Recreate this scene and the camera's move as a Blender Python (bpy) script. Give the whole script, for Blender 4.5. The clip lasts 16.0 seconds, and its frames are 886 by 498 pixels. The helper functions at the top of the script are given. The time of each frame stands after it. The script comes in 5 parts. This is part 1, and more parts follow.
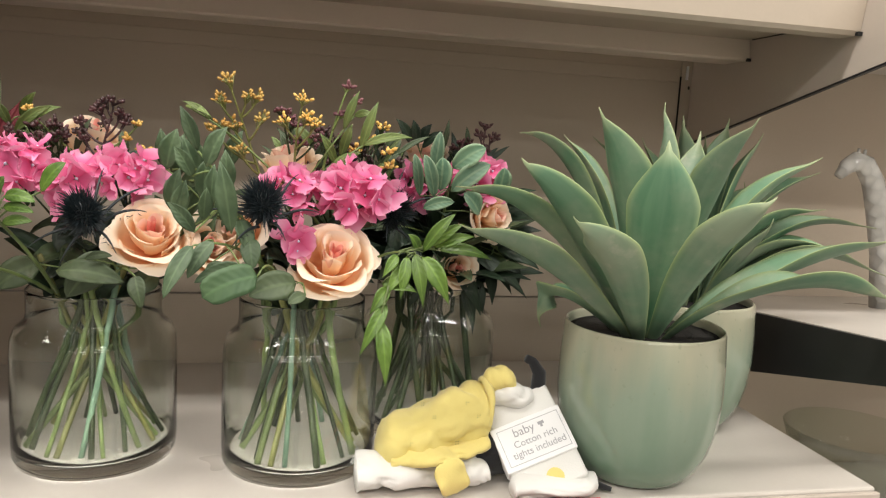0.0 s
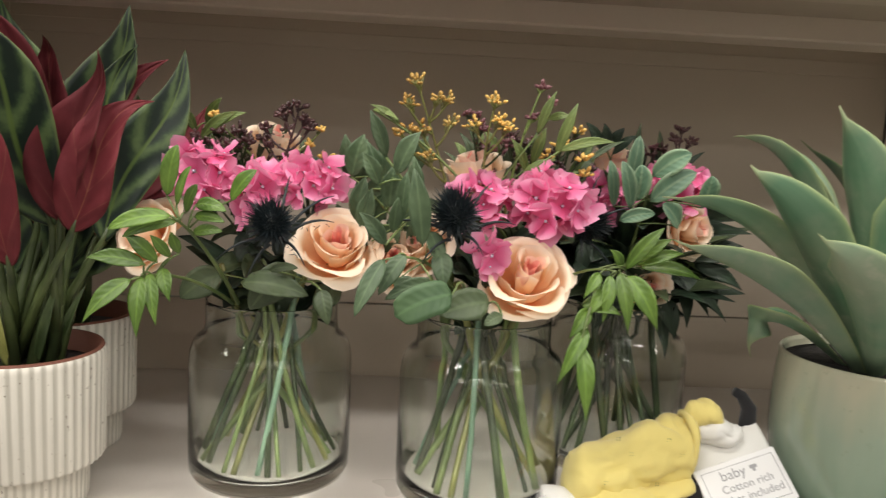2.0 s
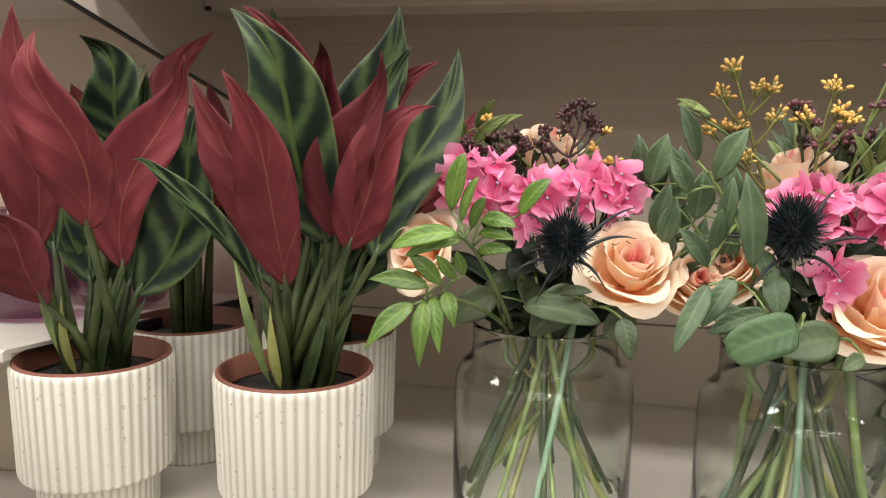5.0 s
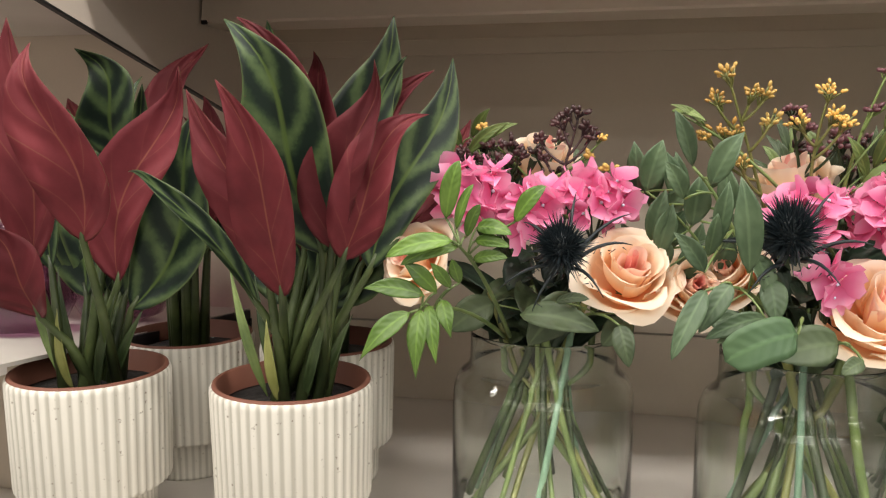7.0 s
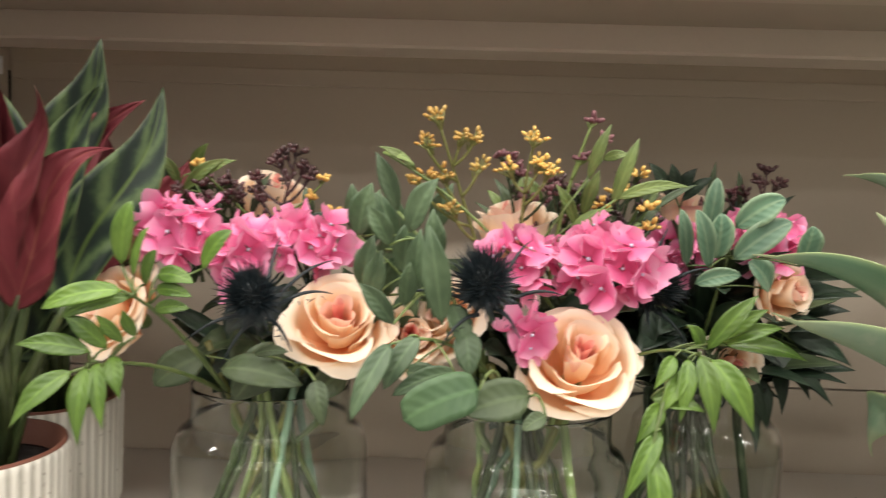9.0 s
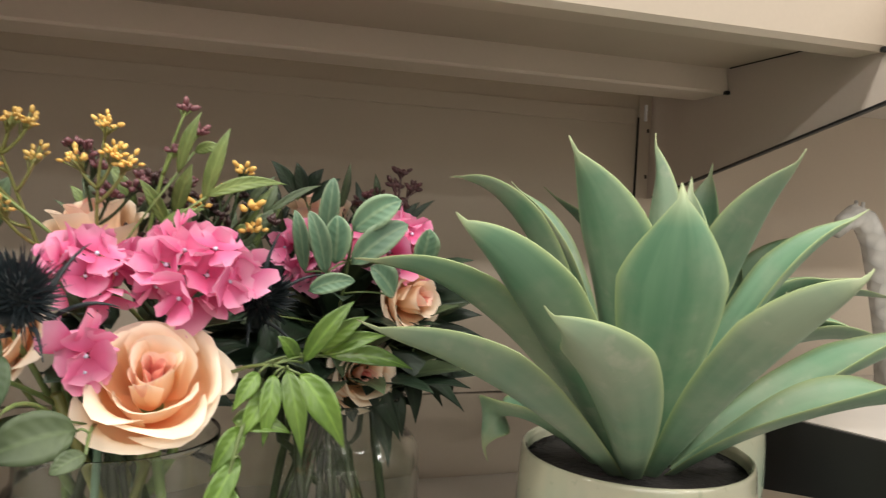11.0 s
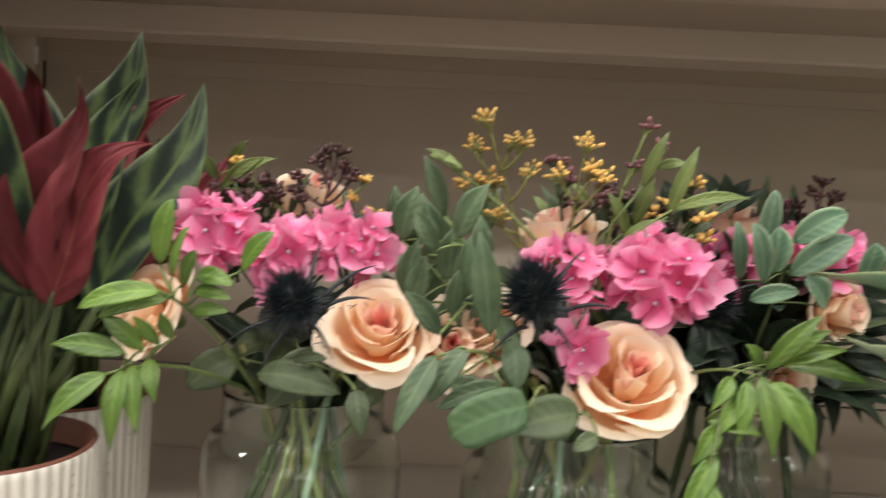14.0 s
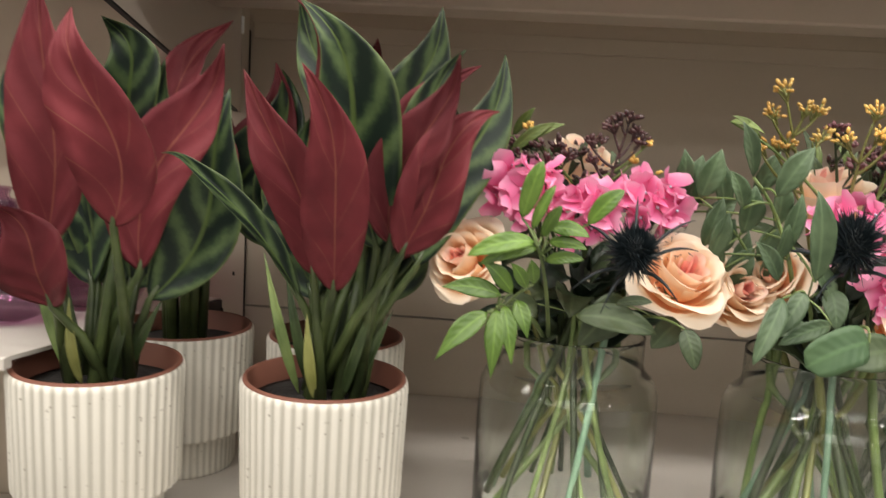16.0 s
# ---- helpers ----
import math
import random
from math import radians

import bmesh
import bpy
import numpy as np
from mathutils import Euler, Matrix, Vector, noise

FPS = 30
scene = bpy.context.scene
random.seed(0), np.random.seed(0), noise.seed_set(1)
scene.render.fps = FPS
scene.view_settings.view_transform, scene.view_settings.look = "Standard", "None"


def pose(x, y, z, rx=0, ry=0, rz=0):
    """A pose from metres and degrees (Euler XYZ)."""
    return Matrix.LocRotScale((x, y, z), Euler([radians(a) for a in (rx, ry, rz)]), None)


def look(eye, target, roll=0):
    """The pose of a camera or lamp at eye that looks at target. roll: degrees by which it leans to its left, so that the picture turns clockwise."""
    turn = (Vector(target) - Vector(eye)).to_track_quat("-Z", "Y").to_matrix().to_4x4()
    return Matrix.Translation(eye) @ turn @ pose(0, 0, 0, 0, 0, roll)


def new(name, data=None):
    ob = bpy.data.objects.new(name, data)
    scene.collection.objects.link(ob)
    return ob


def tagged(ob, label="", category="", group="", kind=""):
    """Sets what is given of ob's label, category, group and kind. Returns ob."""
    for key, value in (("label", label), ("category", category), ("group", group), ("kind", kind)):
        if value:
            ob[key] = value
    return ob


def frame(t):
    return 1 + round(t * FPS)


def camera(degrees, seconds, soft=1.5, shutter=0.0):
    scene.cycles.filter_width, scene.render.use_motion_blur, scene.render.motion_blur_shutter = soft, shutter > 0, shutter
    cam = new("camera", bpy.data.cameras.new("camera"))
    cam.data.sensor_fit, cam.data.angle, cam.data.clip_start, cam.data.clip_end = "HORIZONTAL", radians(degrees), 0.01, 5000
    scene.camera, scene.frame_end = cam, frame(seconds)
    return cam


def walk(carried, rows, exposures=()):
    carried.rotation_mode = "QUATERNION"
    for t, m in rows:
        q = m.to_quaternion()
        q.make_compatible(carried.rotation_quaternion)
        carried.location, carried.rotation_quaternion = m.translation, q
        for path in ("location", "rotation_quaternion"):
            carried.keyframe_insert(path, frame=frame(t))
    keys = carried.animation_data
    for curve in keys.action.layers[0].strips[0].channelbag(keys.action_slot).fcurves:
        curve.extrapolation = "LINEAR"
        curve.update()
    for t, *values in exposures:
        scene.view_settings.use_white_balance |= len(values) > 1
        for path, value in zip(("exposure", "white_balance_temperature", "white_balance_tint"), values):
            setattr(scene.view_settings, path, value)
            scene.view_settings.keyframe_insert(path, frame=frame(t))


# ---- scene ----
cam = camera(59.5, 16.0, soft=1.2, shutter=0.45)
PATH = [
    (0, (-0.019, -0.622, 0.286), (0.406, 1.312, 0.008), 3.2),
    (0.5, (-0.018, -0.612, 0.284), (0.417, 1.319, -0.003), 3.1),
    (1, (-0.035, -0.601, 0.285), (0.327, 1.347, 0.01), 2.8),
    (1.5, (-0.052, -0.584, 0.284), (0.174, 1.384, 0.01), 3.1),
    (2, (-0.063, -0.561, 0.282), (0.045, 1.417, 0.004), 2.9),
    (2.5, (-0.071, -0.524, 0.279), (-0.068, 1.452, -0.026), 2.3),
    (3, (-0.085, -0.494, 0.281), (-0.21, 1.478, -0.03), 1.8),
    (3.5, (-0.113, -0.487, 0.276), (-0.388, 1.471, -0.03), 2.0),
    (4, (-0.13, -0.492, 0.279), (-0.517, 1.445, -0.033), 1.7),
    (6.5, (-0.124, -0.492, 0.276), (-0.519, 1.455, 0.042), 0.3),
    (7, (-0.125, -0.49, 0.275), (-0.53, 1.453, 0.029), 0.3),
    (7.5, (-0.106, -0.484, 0.277), (-0.476, 1.466, 0.031), 0.2),
    (8, (-0.088, -0.475, 0.282), (-0.312, 1.505, 0.103), 0.9),
    (8.5, (-0.068, -0.461, 0.284), (-0.195, 1.527, 0.111), 1.6),
    (9, (-0.042, -0.449, 0.283), (-0.081, 1.543, 0.12), 1.7),
    (9.5, (-0.01, -0.428, 0.279), (0.106, 1.565, 0.158), 1.6),
    (10, (0.01, -0.419, 0.283), (0.344, 1.551, 0.21), 0.9),
    (12.3, (0.064, -0.411, 0.27), (0.789, 1.446, 0.117), 4.8),
    (12.5, (0.042, -0.415, 0.278), (0.727, 1.459, 0.142), 4.6),
    (13, (0.001, -0.426, 0.301), (0.446, 1.523, 0.27), 3.9),
    (13.5, (-0.037, -0.433, 0.298), (0.138, 1.557, 0.212), 3.6),
    (14, (-0.058, -0.433, 0.285), (-0.144, 1.559, 0.119), 3.2),
    (14.5, (-0.102, -0.43, 0.256), (-0.281, 1.557, 0.118), 2.9),
    (15, (-0.146, -0.451, 0.25), (-0.32, 1.52, -0.044), 3.6),
    (15.5, (-0.195, -0.476, 0.256), (-0.309, 1.5, -0.033), 3.9),
    (16, (-0.229, -0.497, 0.276), (-0.354, 1.482, 0.012), 3.3),
]
EXPOSURES = [(0.0, 0.0), (0.6, -0.15), (2.0, -0.15), (3.0, -0.11), (3.6, 0.10), (4.2, 0.18), (6.5, 0.12), (8.0, 0.18), (9.3, 0.20), (10.2, 0.17), (12.5, 0.04), (13.0, 0.08), (13.5, -0.02), (14.5, 0.0), (15.0, 0.03), (16.0, 0.10)]
walk(cam, [(t, look(eye, target, roll)) for t, eye, target, roll in PATH], EXPOSURES)

# ---- world, lights, exposure ----
world = bpy.data.worlds.new("shop_air")
scene.world = world
world.use_nodes = True
world.node_tree.nodes["Background"].inputs[0].default_value = (1.0, 0.95, 0.9, 1)
world.node_tree.nodes["Background"].inputs[1].default_value = 0.02


def tube_light(x, y, z, length, watts, along="x"):
    """One ceiling batten: a lamp under a white housing."""
    lamp = bpy.data.lights.new("tube_lamp", "AREA")
    lamp.shape, lamp.size, lamp.size_y = "RECTANGLE", length, 0.16
    lamp.energy, lamp.color = watts, (1.0, 0.955, 0.89)
    ob = new("tube_lamp", lamp)
    ob.matrix_world = pose(x, y, z - 0.05, 0, 0, 0 if along == "x" else 90)
    return ob


LIGHTS = [(lx, ly) for ly in (-0.5, -2.1, -3.4, -4.7) for lx in (-1.9, -0.55, 0.8, 2.15)]
for lx, ly in LIGHTS:
    tube_light(lx, ly, 1.75, 1.1, 19 if ly > -1 else 21.5 if ly > -3 else 8)

# ---- helpers of this scene ----
ORIGIN = {}
rnd = random.Random(7)


def thing(name, at, label, category, group=""):
    ob = new(name)
    ob.empty_display_size = 0.02
    ob.location = at
    ORIGIN[ob.name] = Vector(at)
    return tagged(ob, label, category, group)


def finish(bm, mats, smooth=True):
    bmesh.ops.recalc_face_normals(bm, faces=bm.faces)
    me = bpy.data.meshes.new("mesh")
    if smooth:
        for f in bm.faces:
            f.smooth = True
    bm.to_mesh(me)
    bm.free()
    for m in mats if isinstance(mats, (list, tuple)) else [mats]:
        me.materials.append(m)
    return me


def part(name, bm, mats, parent, label="", smooth=True):
    """One mesh, drawn in world places, under a thing or a part of it."""
    o = ORIGIN[parent.name]
    bmesh.ops.translate(bm, verts=bm.verts, vec=-o)
    ob = new(name, finish(bm, mats, smooth))
    ob.parent = parent
    ORIGIN[ob.name] = o
    return tagged(ob, label)


def piece(name, mesh, parent, m):
    """A repeat of a shared mesh at the world pose m."""
    o = ORIGIN[parent.name]
    ob = new(name, mesh)
    ob.parent = parent
    ob.matrix_basis = Matrix.Translation(-o) @ m
    ORIGIN[ob.name] = o
    return ob


def solid(name, bm, mats, label, category, kind="", smooth=False):
    ob = new(name, finish(bm, mats, smooth))
    return tagged(ob, label, category, kind=kind)


def box(bm, x0, x1, y0, y1, z0, z1, bevel=0.0, mat=0):
    v = bmesh.ops.create_cube(bm, size=1)["verts"]
    bmesh.ops.scale(bm, vec=(x1 - x0, y1 - y0, z1 - z0), verts=v)
    bmesh.ops.translate(bm, vec=((x0 + x1) / 2, (y0 + y1) / 2, (z0 + z1) / 2), verts=v)
    faces = {f for a in v for f in a.link_faces}
    for f in faces:
        f.material_index = mat
    if bevel:
        edges = list({e for a in v for e in a.link_edges})
        r = bmesh.ops.bevel(bm, geom=edges, offset=bevel, segments=2, affect="EDGES", profile=0.5)
        for f in r["faces"]:
            f.material_index = mat
    return bm


def prism(bm, outline, x0, x1, mat=0):
    """A (y, z) outline pulled along x."""
    a = [bm.verts.new((x0, y, z)) for y, z in outline]
    b = [bm.verts.new((x1, y, z)) for y, z in outline]
    n = len(outline)
    fs = [bm.faces.new(a), bm.faces.new(b[::-1])]
    for i in range(n):
        fs.append(bm.faces.new((a[i], b[i], b[(i + 1) % n], a[(i + 1) % n])))
    for f in fs:
        f.material_index = mat
    return bm


def lathe(bm, outline, at, n=64, closed=False, ripple=None, mat=0):
    """A (radius, height) outline turned about z."""
    rings = []
    for i, (r, z) in enumerate(outline):
        ring = []
        for k in range(n):
            rr = r + (ripple(k, i) if ripple else 0)
            a = 2 * math.pi * k / n
            ring.append(bm.verts.new((at[0] + rr * math.cos(a), at[1] + rr * math.sin(a), at[2] + z)))
        rings.append(ring)
    pairs = list(zip(rings, rings[1:])) + ([(rings[-1], rings[0])] if closed else [])
    for p, q in pairs:
        for k in range(n):
            f = bm.faces.new((p[k], p[(k + 1) % n], q[(k + 1) % n], q[k]))
            f.material_index = mat
    if not closed:
        for ring in (rings[0], rings[-1]):
            try:
                f = bm.faces.new(ring)
                f.material_index = mat
            except ValueError:
                pass
    return bm


def tube(bm, points, radii, n=6, mat=0):
    """A round, tapered stalk along points."""
    pts = [Vector(p) for p in points]
    rings = []
    for i, p in enumerate(pts):
        d = (pts[min(i + 1, len(pts) - 1)] - pts[max(i - 1, 0)]).normalized()
        s = d.cross(Vector((0.31, 0.9, 0.23))).normalized()
        u = s.cross(d)
        r = radii[i] if isinstance(radii, (list, tuple)) else radii
        rings.append([bm.verts.new(p + r * (math.cos(2 * math.pi * k / n) * s + math.sin(2 * math.pi * k / n) * u)) for k in range(n)])
    for p, q in zip(rings, rings[1:]):
        for k in range(n):
            bm.faces.new((p[k], p[(k + 1) % n], q[(k + 1) % n], q[k])).material_index = mat
    bm.faces.new(rings[0]).material_index = mat
    bm.faces.new(rings[-1][::-1]).material_index = mat
    return bm


def bow(a, b, sag, n=8):
    """Points of an arc from a to b, pushed out by the vector sag at its middle."""
    a, b, sag = Vector(a), Vector(b), Vector(sag)
    return [a.lerp(b, i / n) + sag * 4 * (i / n) * (1 - i / n) for i in range(n + 1)]


def width_lance(v):
    if not 0 < v < 1:
        return 0.0
    return math.sin(math.pi * v ** 0.78) ** 0.9 * (1 - 0.35 * max(0, v - 0.55) / 0.45)


def width_oval(v):
    return math.sin(math.pi * v ** 0.85) ** 0.7 if 0 < v < 1 else 0.0


def width_blunt(v):
    return (1 - abs(2 * v - 1) ** 4) ** 0.5


def width_agave(v):
    """Narrow foot, broad past the middle, then drawn in quickly to a thin curled spine."""
    if v < 0.58:
        return 0.24 + 0.76 * math.sin(math.pi * v / 1.16) ** 1.4
    if v < 0.93:
        return max(0.07, (1 - ((v - 0.58) / 0.36) ** 1.25))
    return 0.07 * (1 - v) / 0.07 + 0.012


def blade(bm, base, mid, tip, width, face, profile, fold=0.2, thick=0.0006, n=14, half=3, wave=0.0, twist=0.0,
          hook=0.0, sway=0.0, crease=1.6, front=0, back=0, seed=0):
    """A leaf with thickness: an arc from base through mid to tip; face is the way its upper side looks."""
    base, mid, tip, face = Vector(base), Vector(mid), Vector(tip), Vector(face)
    ctrl = 2 * mid - 0.5 * (base + tip)
    uv = bm.loops.layers.uv.verify()
    top, low, coord = [], [], {}
    for i in range(n + 1):
        v = i / n
        p = (1 - v) ** 2 * base + 2 * v * (1 - v) * ctrl + v * v * tip
        d = (2 * (1 - v) * (ctrl - base) + 2 * v * (tip - ctrl)).normalized()
        side = d.cross(face)
        if side.length < 1e-4:
            side = Vector((1, 0, 0))
        side.normalize()
        nor = side.cross(d).normalized()
        if twist:
            turn = Matrix.Rotation(twist * (v - 0.3), 3, d)
            side, nor = turn @ side, turn @ nor
        if sway:
            p = p + side * sway * width * math.sin(2 * math.pi * v) * (0.4 + 0.6 * v)
        if hook:
            p = p + nor * hook * max(0, (v - 0.82) / 0.18) ** 2
        w = 0.5 * width * max(profile(v), 0.012)
        a, b = [], []
        for j in range(-half, half + 1):
            u = j / half
            lift = fold * w * abs(u) ** crease
            ruff = wave * width * math.sin(9 * v + seed + (2 if u > 0 else 0)) * u * u * math.sin(math.pi * v)
            q = p + side * (w * u * (1 - 0.18 * fold * abs(u))) + nor * (lift + ruff)
            t = thick * (1 - 0.75 * abs(u)) * (0.35 + 0.65 * profile(min(v, 0.98)) if thick > 0.001 else 1)
            x, y = bm.verts.new(q + nor * t * 0.5), bm.verts.new(q - nor * t * 0.5)
            coord[x] = coord[y] = (u, v)
            a.append(x)
            b.append(y)
        top.append(a)
        low.append(b)
    m = 2 * half
    faces = []
    for i in range(n):
        for j in range(m):
            faces.append((bm.faces.new((top[i][j], top[i][j + 1], top[i + 1][j + 1], top[i + 1][j])), front))
            faces.append((bm.faces.new((low[i][j + 1], low[i][j], low[i + 1][j], low[i + 1][j + 1])), back))
        for j in (0, m):
            faces.append((bm.faces.new((top[i][j], top[i + 1][j], low[i + 1][j], low[i][j])), front))
    for i in (0, n):
        for j in range(m):
            faces.append((bm.faces.new((top[i][j], low[i][j], low[i][j + 1], top[i][j + 1])), front))
    for f, k in faces:
        f.material_index = k
        for l in f.loops:
            l[uv].uv = coord[l.vert]
    return bm


# ---- materials ----
class Nodes:
    """Short names for building a node material."""

    def __init__(self, name, color=(0.5, 0.5, 0.5), rough=0.5, metal=0.0, **more):
        self.mat = bpy.data.materials.new(name)
        self.mat.use_nodes = True
        self.tree = self.mat.node_tree
        self.bsdf = self.tree.nodes["Principled BSDF"]
        self.put(color if not isinstance(color, tuple) else (*color, 1), "Base Color")
        self.put(rough, "Roughness")
        self.put(metal, "Metallic")
        for key, value in more.items():
            self.put(value, key.replace("_", " "))

    def put(self, value, socket):
        if isinstance(value, bpy.types.NodeSocket):
            self.tree.links.new(value, self.bsdf.inputs[socket])
        else:
            self.bsdf.inputs[socket].default_value = value
        return self

    def node(self, kind, ins=(), **props):
        nd = self.tree.nodes.new(kind)
        for k, v in props.items():
            if k == "operation":
                nd.operation = v
            elif k == "blend_type":
                nd.blend_type = v
            elif k == "data_type":
                nd.data_type = v
            elif k == "wave_type":
                nd.wave_type = v
            elif k == "feature":
                nd.feature = v
        for key, v in dict(ins).items():
            s = nd.inputs[key]
            if isinstance(v, bpy.types.NodeSocket):
                self.tree.links.new(v, s)
            else:
                s.default_value = v
        return nd

    def math(self, op, a, b=0.0):
        return self.node("ShaderNodeMath", {0: a, 1: b}, operation=op).outputs[0]

    def noise(self, scale, detail=4.0, rough=0.55, coord="Object"):
        c = self.node("ShaderNodeTexCoord").outputs[coord]
        return self.node("ShaderNodeTexNoise", {"Vector": c, "Scale": scale, "Detail": detail, "Roughness": rough}).outputs["Fac"]

    def uv(self):
        s = self.node("ShaderNodeSeparateXYZ", {0: self.node("ShaderNodeTexCoord").outputs["UV"]})
        return s.outputs[0], s.outputs[1]

    def ramp(self, fac, *stops):
        nd = self.tree.nodes.new("ShaderNodeValToRGB")
        el = nd.color_ramp.elements
        while len(el) < len(stops):
            el.new(0.5)
        for e, (pos, col) in zip(el, stops):
            e.position, e.color = pos, (*col, 1)
        self.tree.links.new(fac, nd.inputs[0])
        return nd.outputs[0]

    def mix(self, fac, a, b, how="MIX"):
        nd = self.tree.nodes.new("ShaderNodeMixRGB")
        nd.blend_type = how
        for i, v in enumerate((fac, a, b)):
            if isinstance(v, bpy.types.NodeSocket):
                self.tree.links.new(v, nd.inputs[i])
            else:
                nd.inputs[i].default_value = (*v, 1) if isinstance(v, tuple) else v
        return nd.outputs[0]

    def bump(self, height, strength=0.2, distance=0.001):
        nd = self.node("ShaderNodeBump", {"Height": height, "Strength": strength, "Distance": distance})
        self.tree.links.new(nd.outputs[0], self.bsdf.inputs["Normal"])
        return self

    def vary(self, color, amount=0.12):
        """The colour a little lighter or darker on each object."""
        r = self.node("ShaderNodeObjectInfo").outputs["Random"]
        f = self.math("MULTIPLY_ADD", r, 2 * amount)
        nd = f.node
        nd.inputs[2].default_value = 1 - amount
        g = self.node("ShaderNodeCombineXYZ", {0: f, 1: f, 2: f}).outputs[0]
        return self.mix(1.0, color, g, "MULTIPLY")


def painted_metal(name, color, rough=0.5):
    n = Nodes(name, color, rough)
    big, fine = n.noise(5, 3), n.noise(240, 2)
    dark = tuple(c * 0.86 for c in color)
    c = n.mix(n.math("MULTIPLY", big, 0.9), color, dark)
    n.put(n.mix(n.math("MULTIPLY", fine, 0.16), c, tuple(min(1, c0 * 1.25) for c0 in color)), "Base Color")
    n.put(n.ramp(big, (0.3, (rough - 0.08,) * 3), (0.75, (rough + 0.12,) * 3)), "Roughness")
    n.bump(fine, 0.12, 0.0004)
    return n.mat


M_PANEL = painted_metal("greige_panel", (0.53, 0.450, 0.360), 0.55)
M_STEEL = painted_metal("greige_steel", (0.56, 0.485, 0.42), 0.42)
# Lighter tone: light bounced up from the shelf is put into the bar's colour.
M_BAR = painted_metal("bounce_lit_steel", (0.74, 0.64, 0.545), 0.42)
M_FOLD = painted_metal("front_fold_steel", (0.57, 0.485, 0.395), 0.42)
M_SHELF = painted_metal("pale_shelf", (0.59, 0.545, 0.495), 0.34)
M_BLACK = painted_metal("black_steel", (0.012, 0.012, 0.013), 0.45)
M_GAP = Nodes("dark_joint", (0.02, 0.018, 0.016), 0.8).mat
M_RED = Nodes("red_strip", (0.72, 0.05, 0.06), 0.35).mat
M_PAPER = Nodes("white_paper", (0.86, 0.86, 0.87), 0.6).mat
M_INK = Nodes("grey_ink", (0.38, 0.38, 0.40), 0.6).mat
M_STRIPE = Nodes("cream_paper", (0.72, 0.62, 0.40), 0.6).mat
M_FLOOR = painted_metal("vinyl_floor", (0.30, 0.285, 0.265), 0.25)
M_CEIL = Nodes("ceiling_tile", (0.78, 0.78, 0.76), 0.8).mat


def clear_glass(name, tint, edge=0.04):
    mat = bpy.data.materials.new(name)
    mat.use_nodes = True
    t = mat.node_tree
    t.nodes.remove(t.nodes["Principled BSDF"])
    thru = t.nodes.new("ShaderNodeBsdfTransparent")
    thru.inputs[0].default_value = (*tint, 1)
    gloss = t.nodes.new("ShaderNodeBsdfGlossy")
    gloss.inputs["Roughness"].default_value = 0.03
    lean = t.nodes.new("ShaderNodeLayerWeight")
    rise = t.nodes.new("ShaderNodeMath")
    rise.operation = "POWER"
    t.links.new(lean.outputs["Facing"], rise.inputs[0])
    rise.inputs[1].default_value = 4.0
    gain = t.nodes.new("ShaderNodeMath")
    gain.operation = "MULTIPLY_ADD"
    t.links.new(rise.outputs[0], gain.inputs[0])
    gain.inputs[1].default_value, gain.inputs[2].default_value = 0.80, edge
    mix = t.nodes.new("ShaderNodeMixShader")
    t.links.new(gain.outputs[0], mix.inputs[0])
    t.links.new(thru.outputs[0], mix.inputs[1])
    t.links.new(gloss.outputs[0], mix.inputs[2])
    t.links.new(mix.outputs[0], t.nodes["Material Output"].inputs[0])
    return mat


def jar_glass(name, tint):
    """Thick refracting glass."""
    n = Nodes(name, tint, 0.0, 0.0, Transmission_Weight=1.0, IOR=1.47)
    return n.mat


M_JAR = jar_glass("jar_glass", (0.915, 0.94, 0.91))
M_GLASS = clear_glass("clear_glass", (0.935, 0.955, 0.93), 0.030)
M_PINK_GLASS = clear_glass("mauve_glass", (0.80, 0.66, 0.76), 0.06)


def agave_skin():
    n = Nodes("agave_skin", rough=0.5)
    u, v = n.uv()
    edge = n.math("POWER", n.math("ABSOLUTE", u), 13.0)
    streak = n.node("ShaderNodeTexNoise", {"Vector": n.node("ShaderNodeMapping", {"Vector": n.node("ShaderNodeTexCoord").outputs["UV"], "Scale": (1.6, 0.9, 1)}).outputs[0], "Scale": 1.5, "Detail": 5.0}).outputs["Fac"]
    dust = n.noise(17, 5)
    c = n.ramp(streak, (0.3, (0.072, 0.165, 0.096)), (0.7, (0.135, 0.245, 0.150)))
    c = n.mix(n.ramp(dust, (0.40, (0, 0, 0)), (0.66, (0.75, 0.75, 0.75))), c, (0.25, 0.295, 0.205))
    scuff = n.ramp(n.noise(75, 4), (0.56, (0,) * 3), (0.70, (0.55,) * 3))
    c = n.mix(n.math("MULTIPLY", scuff, n.ramp(dust, (0.45, (0,) * 3), (0.6, (1,) * 3))), c, (0.33, 0.335, 0.25))
    c = n.mix(n.math("MULTIPLY", edge, 0.85), c, (0.31, 0.38, 0.17))
    c = n.mix(n.ramp(v, (0.80, (0,) * 3), (0.98, (0.9,) * 3)), c, (0.32, 0.36, 0.20))
    n.put(n.vary(c, 0.26), "Base Color")
    n.put(n.ramp(dust, (0.3, (0.42,) * 3), (0.8, (0.62,) * 3)), "Roughness")
    n.bump(n.math("ADD", streak, n.math("MULTIPLY", n.noise(180, 3), 0.3)), 0.10, 0.0010)
    return n.mat


